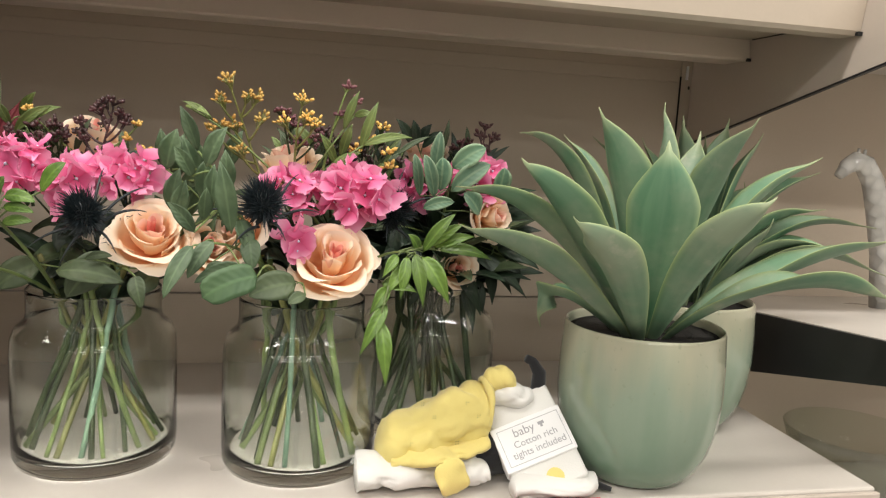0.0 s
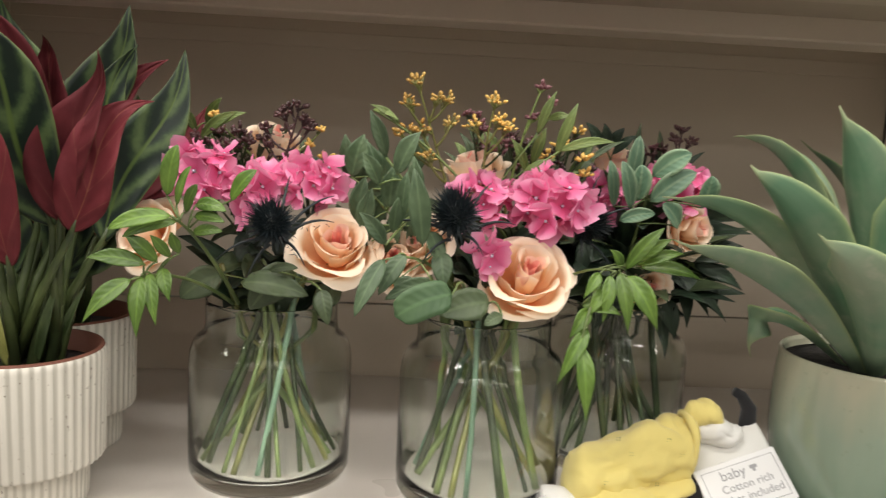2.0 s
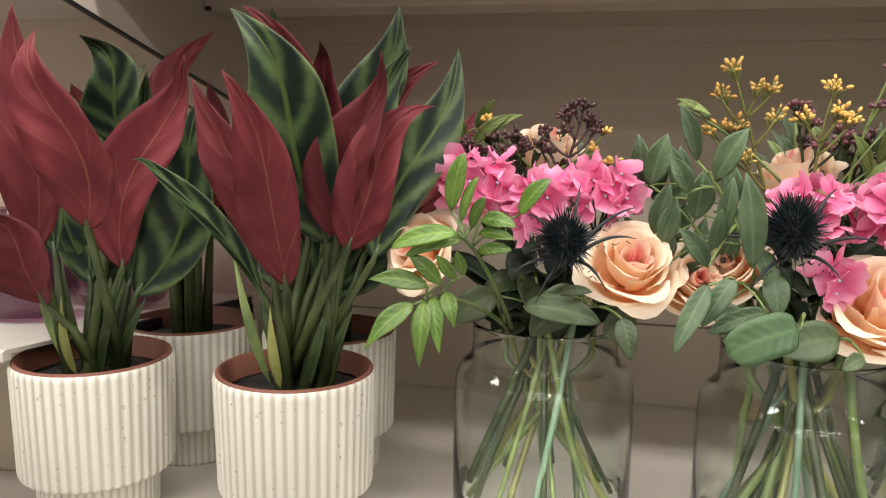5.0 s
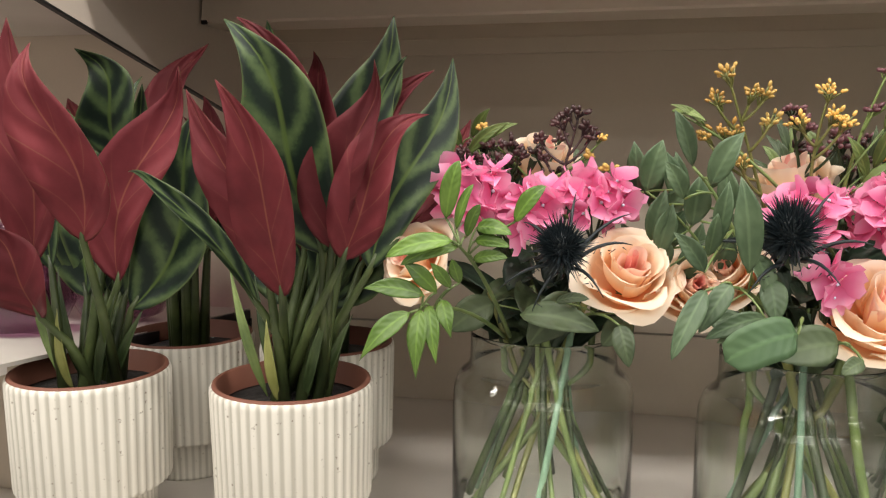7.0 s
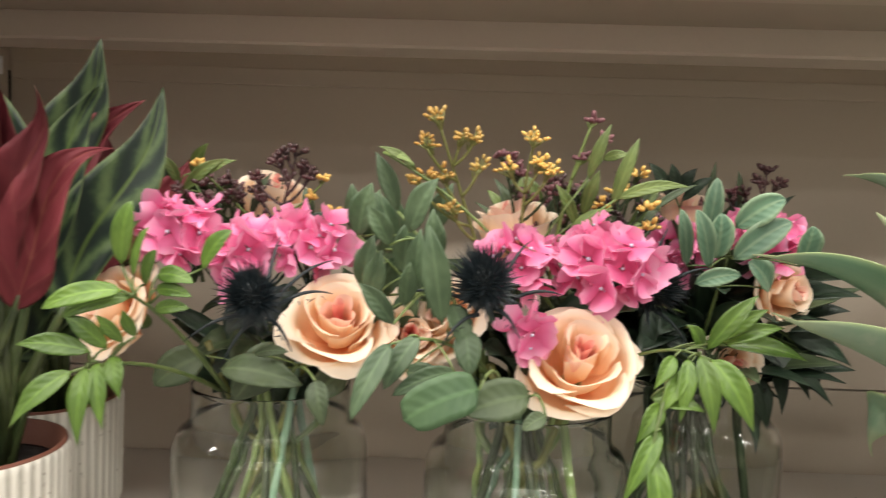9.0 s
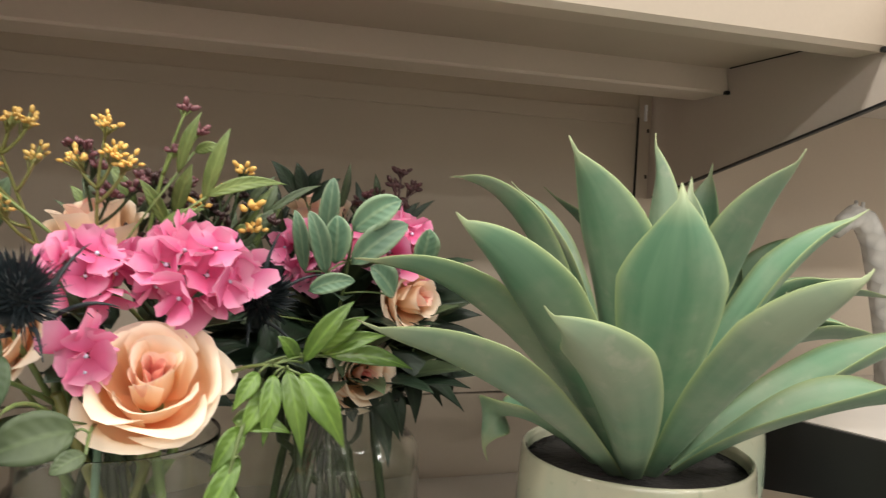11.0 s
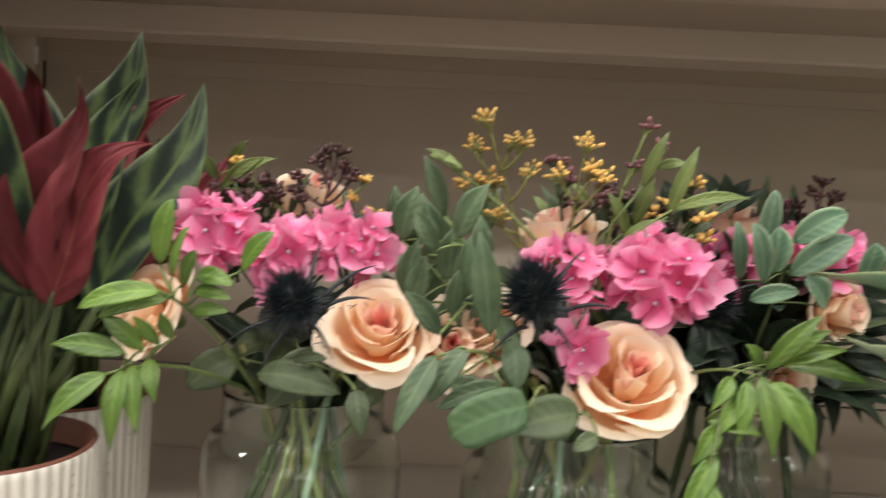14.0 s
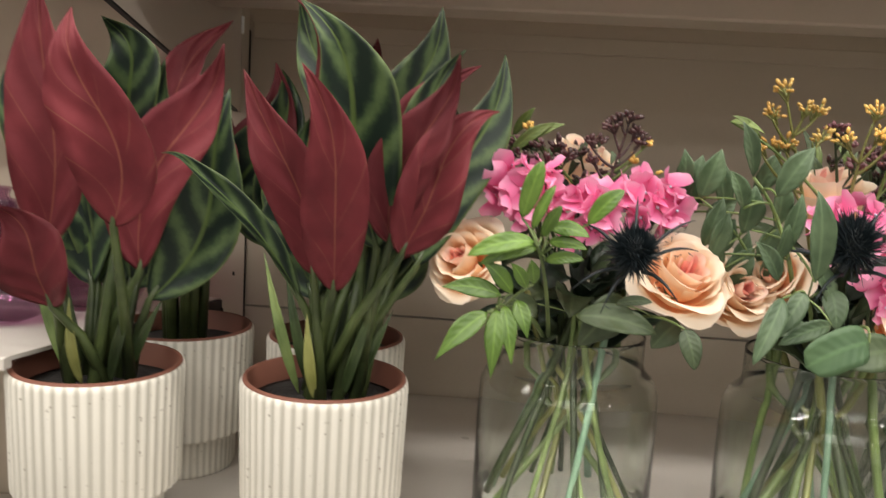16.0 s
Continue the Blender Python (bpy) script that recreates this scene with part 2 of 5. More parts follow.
def calathea_green():
    n = Nodes("calathea_green", rough=0.44, Specular_IOR_Level=0.28)
    u, v = n.uv()
    au = n.math("ABSOLUTE", u)
    wob = n.noise(38, 5, 0.65)
    blot = n.noise(85, 3)
    ph = n.math("MULTIPLY_ADD", v, 25.0)
    ph.node.inputs[2].default_value = 0.0
    ph = n.math("ADD", n.math("SUBTRACT", ph, n.math("MULTIPLY", au, 6.5)), n.math("MULTIPLY", wob, 5.5))
    band = n.math("MULTIPLY_ADD", n.math("SINE", ph), 0.34)
    band.node.inputs[2].default_value = 0.22
    band = n.math("ADD", band, n.math("MULTIPLY", blot, 0.5))
    c = n.ramp(band, (0.22, (0.008, 0.016, 0.011)), (0.52, (0.022, 0.040, 0.018)), (0.86, (0.072, 0.108, 0.042)))
    c = n.mix(n.ramp(au, (0.90, (0,) * 3), (0.99, (0.6,) * 3)), c, (0.13, 0.17, 0.06))
    c = n.mix(n.ramp(au, (0.03, (0.8,) * 3), (0.08, (0,) * 3)), c, (0.08, 0.12, 0.03))
    n.put(n.vary(c, 0.22), "Base Color")
    n.bump(n.math("ADD", band, n.math("MULTIPLY", n.ramp(au, (0.0, (0,) * 3), (0.12, (1,) * 3)), 0.7)), 0.35, 0.0012)
    return n.mat


def calathea_red():
    n = Nodes("calathea_red", rough=0.6, Specular_IOR_Level=0.2)
    u, v = n.uv()
    au = n.math("ABSOLUTE", u)
    big = n.noise(24, 4)
    c = n.ramp(big, (0.3, (0.092, 0.014, 0.019)), (0.75, (0.170, 0.029, 0.036)))
    ph = n.math("SUBTRACT", n.math("MULTIPLY", v, 26.0), n.math("MULTIPLY", au, 8.0))
    vein = n.ramp(n.math("SINE", ph), (0.975, (0,) * 3), (1.0, (0.4,) * 3))
    c = n.mix(n.math("MULTIPLY", vein, n.ramp(big, (0.42, (0,) * 3), (0.62, (1,) * 3))), c, (0.22, 0.09, 0.06))
    c = n.mix(n.ramp(au, (0.015, (0.6,) * 3), (0.04, (0,) * 3)), c, (0.24, 0.085, 0.055))
    n.put(n.vary(c, 0.2), "Base Color")
    n.bump(n.math("ADD", n.math("SINE", ph), n.math("MULTIPLY", big, 3.0)), 0.5, 0.0012)
    return n.mat


def leaf_green(name, dark, light, rough=0.45, vein=0.35, pale=None):
    n = Nodes(name, rough=rough)
    u, v = n.uv()
    au = n.math("ABSOLUTE", u)
    c = n.ramp(n.noise(55, 4), (0.3, dark), (0.72, light))
    rib = n.ramp(au, (0.05, (vein,) * 3), (0.16, (0,) * 3))
    c = n.mix(rib, c, pale or tuple(min(1, x * 1.7) for x in light))
    if pale:
        c = n.mix(n.ramp(au, (0.55, (0,) * 3), (0.95, (0.8,) * 3)), c, pale)
    n.put(n.vary(c, 0.2), "Base Color")
    ph = n.math("SUBTRACT", n.math("MULTIPLY", v, 40.0), n.math("MULTIPLY", au, 9.0))
    n.bump(n.math("ADD", n.math("MULTIPLY", n.math("SINE", ph), 0.5), rib), 0.22, 0.0006)
    return n.mat


M_AGAVE = agave_skin()
M_CAL_GREEN = calathea_green()
M_CAL_RED = calathea_red()
M_FERN = leaf_green("fern_green", (0.050, 0.105, 0.014), (0.13, 0.22, 0.036), 0.42)
M_RUSCUS = leaf_green("ruscus_green", (0.048, 0.085, 0.040), (0.105, 0.158, 0.080), 0.5)
M_BROAD = leaf_green("blunt_leaf_green", (0.042, 0.088, 0.036), (0.075, 0.135, 0.058), 0.55)
M_OLIVE = leaf_green("olive_green", (0.030, 0.048, 0.020), (0.070, 0.098, 0.044), 0.55)
M_VARIEGATED = leaf_green("sage_green", (0.06, 0.13, 0.08), (0.13, 0.23, 0.14), 0.5, 0.5, (0.24, 0.33, 0.20))
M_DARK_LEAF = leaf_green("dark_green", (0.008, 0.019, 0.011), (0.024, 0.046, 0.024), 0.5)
M_SPRIG = leaf_green("moss_green", (0.07, 0.11, 0.025), (0.16, 0.21, 0.06), 0.5)


def stem_green(name, dark, light):
    n = Nodes(name, rough=0.42)
    c = n.ramp(n.noise(35, 4), (0.3, dark), (0.7, light))
    n.put(n.vary(c, 0.3), "Base Color")
    n.bump(n.noise(300, 2), 0.2, 0.0004)
    return n.mat


M_STEM = stem_green("stem_green", (0.07, 0.115, 0.032), (0.20, 0.26, 0.09))
M_STEM_BLUE = stem_green("stem_blue_green", (0.09, 0.17, 0.11), (0.19, 0.29, 0.20))
M_STEM_YELLOW = stem_green("stem_yellow", (0.15, 0.165, 0.04), (0.27, 0.27, 0.09))
M_STEM_PLANT = stem_green("stem_olive", (0.018, 0.030, 0.010), (0.078, 0.105, 0.034))
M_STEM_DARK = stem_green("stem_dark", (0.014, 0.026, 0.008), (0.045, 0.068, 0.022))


def petal_skin(name, heart, mid, rim, rough=0.6, change=0.05):
    n = Nodes(name, rough=rough)
    u, v = n.uv()
    c = n.ramp(n.math("ADD", v, n.math("MULTIPLY", n.math("SUBTRACT", n.noise(40, 3), 0.5), 0.35)), (0.12, heart), (0.55, mid), (0.95, rim))
    c = n.vary(c, change)
    n.put(c, "Base Color")
    n.bump(n.noise(120, 3), 0.12, 0.0008)
    thru = n.node("ShaderNodeBsdfTranslucent", {"Color": c})
    both = n.node("ShaderNodeMixShader", {0: 0.3, 1: n.bsdf.outputs[0], 2: thru.outputs[0]})
    n.tree.links.new(both.outputs[0], n.tree.nodes["Material Output"].inputs[0])
    return n.mat


M_ROSE = petal_skin("peach_petal", (1.0, 0.47, 0.21), (1.0, 0.70, 0.43), (1.0, 0.86, 0.70))
M_ROSE_IN = petal_skin("inner_petal", (0.97, 0.36, 0.26), (0.98, 0.55, 0.40), (0.99, 0.74, 0.62))
M_ROSE_CORE = petal_skin("rose_heart", (0.78, 0.12, 0.16), (0.86, 0.24, 0.25), (0.92, 0.45, 0.38))
M_HYDRANGEA = petal_skin("pink_petal", (0.72, 0.10, 0.26), (0.84, 0.20, 0.42), (0.93, 0.42, 0.62), 0.6, 0.14)
M_HYD_EYE = Nodes("floret_eye", (0.62, 0.62, 0.78), 0.5).mat
M_THISTLE = Nodes("thistle_blue_black", (0.010, 0.017, 0.021), 0.5).mat
M_BERRY_Y = stem_green("yellow_bud", (0.50, 0.26, 0.05), (0.70, 0.48, 0.14))
M_BERRY_B = stem_green("brown_bud", (0.028, 0.012, 0.012), (0.085, 0.035, 0.036))
M_BERRY_P = stem_green("plum_bud", (0.10, 0.035, 0.045), (0.22, 0.09, 0.10))


def glazed_pot():
    n = Nodes("sage_glaze", rough=0.11, Coat_Weight=0.35, Coat_Roughness=0.05)
    c3 = n.node("ShaderNodeTexCoord").outputs["Object"]
    z = n.node("ShaderNodeSeparateXYZ", {0: c3}).outputs[2]
    drip = n.node("ShaderNodeTexNoise", {"Vector": n.node("ShaderNodeMapping", {"Vector": c3, "Scale": (1, 1, 0.16)}).outputs[0], "Scale": 34.0, "Detail": 4.0}).outputs["Fac"]
    h = n.math("ADD", n.math("MULTIPLY", z, 6.5), n.math("MULTIPLY", n.math("SUBTRACT", drip, 0.5), 0.75))
    c = n.ramp(h, (0.10, (0.175, 0.262, 0.185)), (0.55, (0.27, 0.335, 0.255)), (0.88, (0.40, 0.39, 0.285)))
    speck = n.ramp(n.noise(170, 2), (0.66, (0,) * 3), (0.72, (0.4,) * 3))
    n.put(n.mix(speck, c, (0.22, 0.27, 0.19)), "Base Color")
    n.bump(n.noise(18, 2), 0.08, 0.003)
    return n.mat


def ribbed_clay():
    n = Nodes("speckled_cream_glaze", rough=0.38)
    u, v = n.uv()
    spot = n.ramp(n.noise(260, 2), (0.68, (0,) * 3), (0.74, (0.75,) * 3))
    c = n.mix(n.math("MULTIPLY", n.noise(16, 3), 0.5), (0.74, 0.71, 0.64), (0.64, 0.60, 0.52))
    # Shade in the grooves between the ribs is put into the colour.
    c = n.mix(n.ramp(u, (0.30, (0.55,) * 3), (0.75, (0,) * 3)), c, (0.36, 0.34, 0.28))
    n.put(n.mix(spot, c, (0.20, 0.16, 0.12)), "Base Color")
    n.bump(n.noise(90, 3), 0.15, 0.001)
    return n.mat


M_GLAZE = glazed_pot()
M_RIBBED = ribbed_clay()
M_TERRA = painted_metal("terracotta", (0.17, 0.062, 0.038), 0.7)
M_SOIL = Nodes("dark_soil", (0.018, 0.015, 0.013), 0.95)
M_SOIL.bump(M_SOIL.noise(160, 5), 1.0, 0.004)
M_SOIL = M_SOIL.mat


def cloth(name, color, rough=0.9):
    n = Nodes(name, rough=rough, Sheen_Weight=0.25)
    weave = n.noise(700, 2)
    c = n.mix(n.math("MULTIPLY", n.noise(30, 4), 0.35), color, tuple(x * 0.82 for x in color))
    n.put(c, "Base Color")
    n.bump(weave, 0.35, 0.0005)
    return n.mat


M_YELLOW = cloth("yellow_knit", (0.74, 0.62, 0.21))
M_WHITE = cloth("white_cotton", (0.74, 0.73, 0.70))
M_NAVY = cloth("black_cloth", (0.010, 0.010, 0.012))
M_CERAMIC = Nodes("white_glaze", (0.70, 0.69, 0.66), 0.15)
_net = M_CERAMIC.node("ShaderNodeTexVoronoi", {"Vector": M_CERAMIC.node("ShaderNodeTexCoord").outputs["Object"], "Scale": 85.0}).outputs["Distance"]
M_CERAMIC.put(M_CERAMIC.ramp(_net, (0.2, (0.58, 0.57, 0.54)), (0.8, (0.44, 0.43, 0.41))), "Base Color")
M_CERAMIC.bump(_net, 0.6, 0.004)
M_CERAMIC = M_CERAMIC.mat

# ---- the shelving: bay of one metre between two uprights ----
LEFT, RIGHT, BACK, FRONT = -0.517, 0.516, 0.338, -0.062
bm = bmesh.new()
box(bm, -2.4, 2.4, BACK, BACK + 0.012, 0.088, 1.3)
tagged(solid("wall_back_upper", bm, M_PANEL, "greige painted steel back panel of the shelving", "back panel"), kind="structure")
bm = bmesh.new()
box(bm, -2.4, 2.4, BACK + 0.001, BACK + 0.013, -1.1, 0.0855)
tagged(solid("wall_back_lower", bm, M_PANEL, "greige painted steel back panel below the seam", "back panel"), kind="structure")
bm = bmesh.new()
box(bm, LEFT + 0.02, RIGHT - 0.02, BACK - 0.0035, BACK, 0.378, 0.395, 0.0012)
tagged(solid("trim_back", bm, M_PANEL, "narrow greige lip along the back panel", "trim"), kind="structure")
bm = bmesh.new()
box(bm, -4, 4, 2.0, 2.1, -1.1, 1.8)
tagged(solid("wall_far", bm, M_CEIL, "pale wall behind the shelving", "wall"), kind="structure")
# Unseen wall closing the room, set near and pale to bounce light back.
bm = bmesh.new()
box(bm, -4, 4, -5.3, -5.2, -1.1, 1.8)
tagged(solid("wall_aisle", bm, M_SHELF, "unseen pale wall added across the aisle to bounce light", "wall"), kind="structure")
for i, sx in enumerate((-4.1, 4.0)):
    bm = bmesh.new()
    box(bm, sx, sx + 0.1, -5.2, 2.0, -1.1, 1.8)
    tagged(solid("wall_side_%d" % (i + 1), bm, M_CEIL, "pale end wall of the shop", "wall"), kind="structure")
bm = bmesh.new()
box(bm, -4, 4, -5.2, 2.0, -1.2, -1.1)
tagged(solid("floor", bm, M_FLOOR, "grey vinyl shop floor", "floor"), kind="structure")
bm = bmesh.new()
box(bm, -4, 4, -5.2, 2.0, 1.8, 1.9)
tagged(solid("ceiling", bm, M_CEIL, "white tiled shop ceiling", "ceiling"), kind="structure")
for lx, ly in LIGHTS:
    fx = thing("ceiling_light", (lx, ly, 1.8), "white ceiling batten with a bright tube", "light", "ceiling lights")
    bm = bmesh.new()
    box(bm, lx - 0.58, lx + 0.58, ly - 0.1, ly + 0.1, 1.72, 1.8, 0.01)
    part("housing", bm, M_CEIL, fx, smooth=False)


def upright(x, side):
    """A slotted post at the back of the bay, behind a dark joint in the panel."""
    ob = thing("upright_post", (x, BACK, 0.0), "greige slotted steel shelf upright", "post", "shelf uprights")
    bm = bmesh.new()
    box(bm, x - 0.016, x + 0.016, BACK - 0.0022, BACK - 0.0004, -1.1, 1.3)
    part("post", bm, M_PANEL, ob, smooth=False)
    bm = bmesh.new()
    box(bm, x - side * 0.0165 - 0.0005, x - side * 0.0165 + 0.0005, BACK - 0.0035, BACK - 0.0005, -0.2, 0.386)
    part("joint_line", bm, M_GAP, ob, "dark joint line", False)
    for zc in [0.02 + 0.05 * k for k in range(16)]:
        bm = bmesh.new()
        box(bm, x - side * 0.004 - 0.0012, x - side * 0.004 + 0.0012, BACK - 0.0028, BACK - 0.0020, zc, zc + 0.004)
        part("slot", bm, M_GAP, ob, smooth=False)
    bm = bmesh.new()
    box(bm, x - side * 0.0085 - 0.0015, x - side * 0.0085 + 0.0015, BACK - 0.0050, BACK - 0.0021, 0.382, 0.400, 0.0005)
    part("clip", bm, M_PAPER, ob, "bright metal clip", False)


def shelf_board(name, x0, x1, y0, y1, z, label, strip):
    ob = thing(name, ((x0 + x1) / 2, y1, z), label, "shelf", "shelves of the bay")
    bm = bmesh.new()
    box(bm, x0, x1, y0, y1, z - 0.03, z, 0.0025)
    part("board", bm, M_SHELF, ob, smooth=False)
    bm = bmesh.new()
    box(bm, x0 + 0.001, x1 - 0.001, y0 + 0.001, y0 + 0.012, z - 0.044, z - 0.0305, 0.0012)
    part("front_lip", bm, M_SHELF, ob, smooth=False)
    if strip:
        bm = bmesh.new()
        box(bm, x0, x1, y0 - 0.006, y0 - 0.001, z - 0.045, z - 0.003, 0.001)
        part("price_strip", bm, M_STEEL, ob, "greige price strip", False)
        bm = bmesh.new()
        box(bm, 0.060, 0.245, y0 - 0.0085, y0 - 0.0065, z - 0.045, z + 0.006, 0.0006)
        part("price_ticket", bm, M_RED, ob, "red plastic price ticket", False)
    return ob


shelf_board("shelf", LEFT + 0.004, RIGHT - 0.003, FRONT, BACK - 0.001, 0.0, "pale painted steel display shelf with a red ticket at its edge", True)
for px, side in ((LEFT, -1), (RIGHT, 1)):
    upright(px, side)


def upper_shelf():
    ob = thing("upper_shelf", (0, BACK, 0.43), "greige steel shelf overhead with a folded front and price tickets", "shelf", "shelves of the bay")
    x0, x1 = LEFT + 0.010, 0.5145
    bm = bmesh.new()
    box(bm, x0, x1, 0.046, BACK - 0.014, 0.4205, 0.445, 0.001)
    part("deck", bm, M_PANEL, ob, smooth=False)
    bm = bmesh.new()
    prism(bm, [(0.027, 0.447), (0.032, 0.409), (0.036, 0.405), (0.060, 0.405), (0.060, 0.409), (0.042, 0.411), (0.042, 0.447)], x0, x1)
    part("front_fold", bm, M_FOLD, ob, smooth=False)
    bm = bmesh.new()
    prism(bm, [(0.211, 0.4205), (0.207, 0.3985), (0.210, 0.3965), (0.258, 0.3965), (0.261, 0.3985), (0.265, 0.4205)], x0, x1)
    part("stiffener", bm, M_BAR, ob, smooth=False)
    bm = bmesh.new()
    box(bm, x1 - 0.0005, x1 + 0.0008, 0.062, 0.206, 0.4196, 0.4208)
    part("seam", bm, M_GAP, ob, "dark seam where the shelf meets its bracket", False)
    for sx in (x0 - 0.001, x1 - 0.006):
        bm = bmesh.new()
        box(bm, sx + 0.002, sx + 0.007, 0.2045, 0.2085, 0.3955, 0.3990)
        part("tab", bm, M_BLACK, ob, smooth=False)
        bm = bmesh.new()
        box(bm, sx + 0.002, sx + 0.007, 0.0295, 0.034, 0.4045, 0.4080)
        part("tab", bm, M_BLACK, ob, smooth=False)
    bm = bmesh.new()
    prism(bm, [(0.010, 0.492), (0.024, 0.449), (0.026, 0.449), (0.012, 0.492)], x0, x1)
    part("ticket_strip", bm, M_GLASS, ob, "clear plastic ticket holder", False)

    def ticket(xa, xb, mat, bars):
        bm = bmesh.new()
        prism(bm, [(0.0085, 0.492), (0.0225, 0.4505), (0.0232, 0.4505), (0.0092, 0.492)], xa, xb)
        t = part("ticket", bm, mat, ob, "printed shelf price ticket", False)
        for (bx0, bx1, h, thick) in bars:
            bm = bmesh.new()
            y = 0.0225 - 0.014 * h
            z = 0.4505 + 0.0415 * h
            prism(bm, [(y - 0.0007, z), (y - 0.0003, z - thick), (y + 0.0002, z - thick), (y - 0.0002, z)], xa + bx0, xa + bx1)
            part("print", bm, M_INK if mat is M_PAPER else M_PAPER, t, smooth=False)
    ticket(0.10, 0.175, M_PAPER, [(0.005, 0.03, 0.5, 0.003)])
    ticket(0.178, 0.262, M_PAPER, [(0.038, 0.074, 0.48, 0.004), (0.038, 0.078, 0.28, 0.004)])
    ticket(0.263, 0.358, M_STRIPE, [(0.0, 0.095, 0.12 + 0.1 * k, 0.0013) for k in range(8)])
    ticket(0.359, 0.46, M_PAPER, [(0.010, 0.06, 0.62, 0.003), (0.010, 0.075, 0.5, 0.0025), (0.010, 0.05, 0.38, 0.0025)])
    return ob


upper_shelf()


def bracket(x, zt, drop, mat, label):
    """A tapered steel arm under a shelf, deep at the post and shallow at the front."""
    ob = thing("shelf_bracket", (x, BACK, zt), label, "bracket", "shelf brackets")
    bm = bmesh.new()
    prism(bm, [(-0.03, zt), (BACK - 0.0025, zt), (BACK - 0.0025, zt - drop - 0.002), (-0.03, zt - drop + 0.083)], x - 0.0015, x + 0.0015)
    part("arm", bm, mat, ob, smooth=False)
    bm = bmesh.new()
    prism(bm, [(BACK - 0.013, zt - drop + 0.0005), (BACK - 0.013, zt - drop - 0.0016), (-0.03, zt - drop + 0.0814), (-0.03, zt - drop + 0.0835)], x - 0.0022, x + 0.0022)
    part("lower_edge", bm, M_BLACK, ob, "dark lower edge", False)
    return ob


bracket(0.5165, 0.449, 0.149, M_STEEL, "greige tapered steel shelf bracket with a dark edge")
bracket(LEFT + 0.006, 0.449, 0.148, M_STEEL, "greige tapered steel shelf bracket with a dark edge")

# neighbouring bays
def sloped_shelf(x0, x1, bx, front):
    """A shelf that rises a little towards its front, on a black arm."""
    ob = thing("side_shelf", ((x0 + x1) / 2, BACK, 0.09), "pale steel shelf of the neighbouring bay", "shelf", "shelves of the bay")
    bm = bmesh.new()
    prism(bm, [(BACK - 0.002, 0.0935), (-0.045, 0.1295), (-0.048, 0.1285), (-0.048, 0.1215), (-0.040, 0.1215), (-0.040, 0.1260), (BACK - 0.002, 0.0905)], x0, x1)
    part("board", bm, M_SHELF, ob, smooth=False)
    ob = thing("black_bracket", (bx, BACK, 0.07), "black tapered steel bracket beside the neighbouring shelf", "bracket", "black brackets")
    bm = bmesh.new()
    prism(bm, [(front, 0.0935 - 0.0925 * (front - BACK)), (BACK - 0.012, 0.0935), (BACK - 0.012, 0.000), (front, -0.23 * (front - BACK))], bx - 0.002, bx + 0.002)
    part("arm", bm, M_BLACK, ob, smooth=False)
    bm = bmesh.new()
    box(bm, bx - 0.004, bx + 0.004, BACK - 0.016, BACK - 0.0125, 0.01, 0.085, 0.0008)
    part("hook", bm, M_BLACK, ob, smooth=False)


sloped_shelf(0.5245, 1.5, 0.5215, -0.052)
sloped_shelf(-1.5, -0.527, -0.524, 0.03)
for x0, x1 in ((0.519, 1.5), (-1.5, -0.524)):
    shelf_board("side_shelf", x0, x1, -0.04, BACK - 0.001, -0.16, "pale steel lower shelf of the neighbouring bay", False)
for x0, x1 in ((0.519, 1.5), (-1.5, -0.524)):
    shelf_board("side_shelf", x0, x1, 0.05, BACK - 0.001, 0.44, "pale steel upper shelf of the neighbouring bay", False)


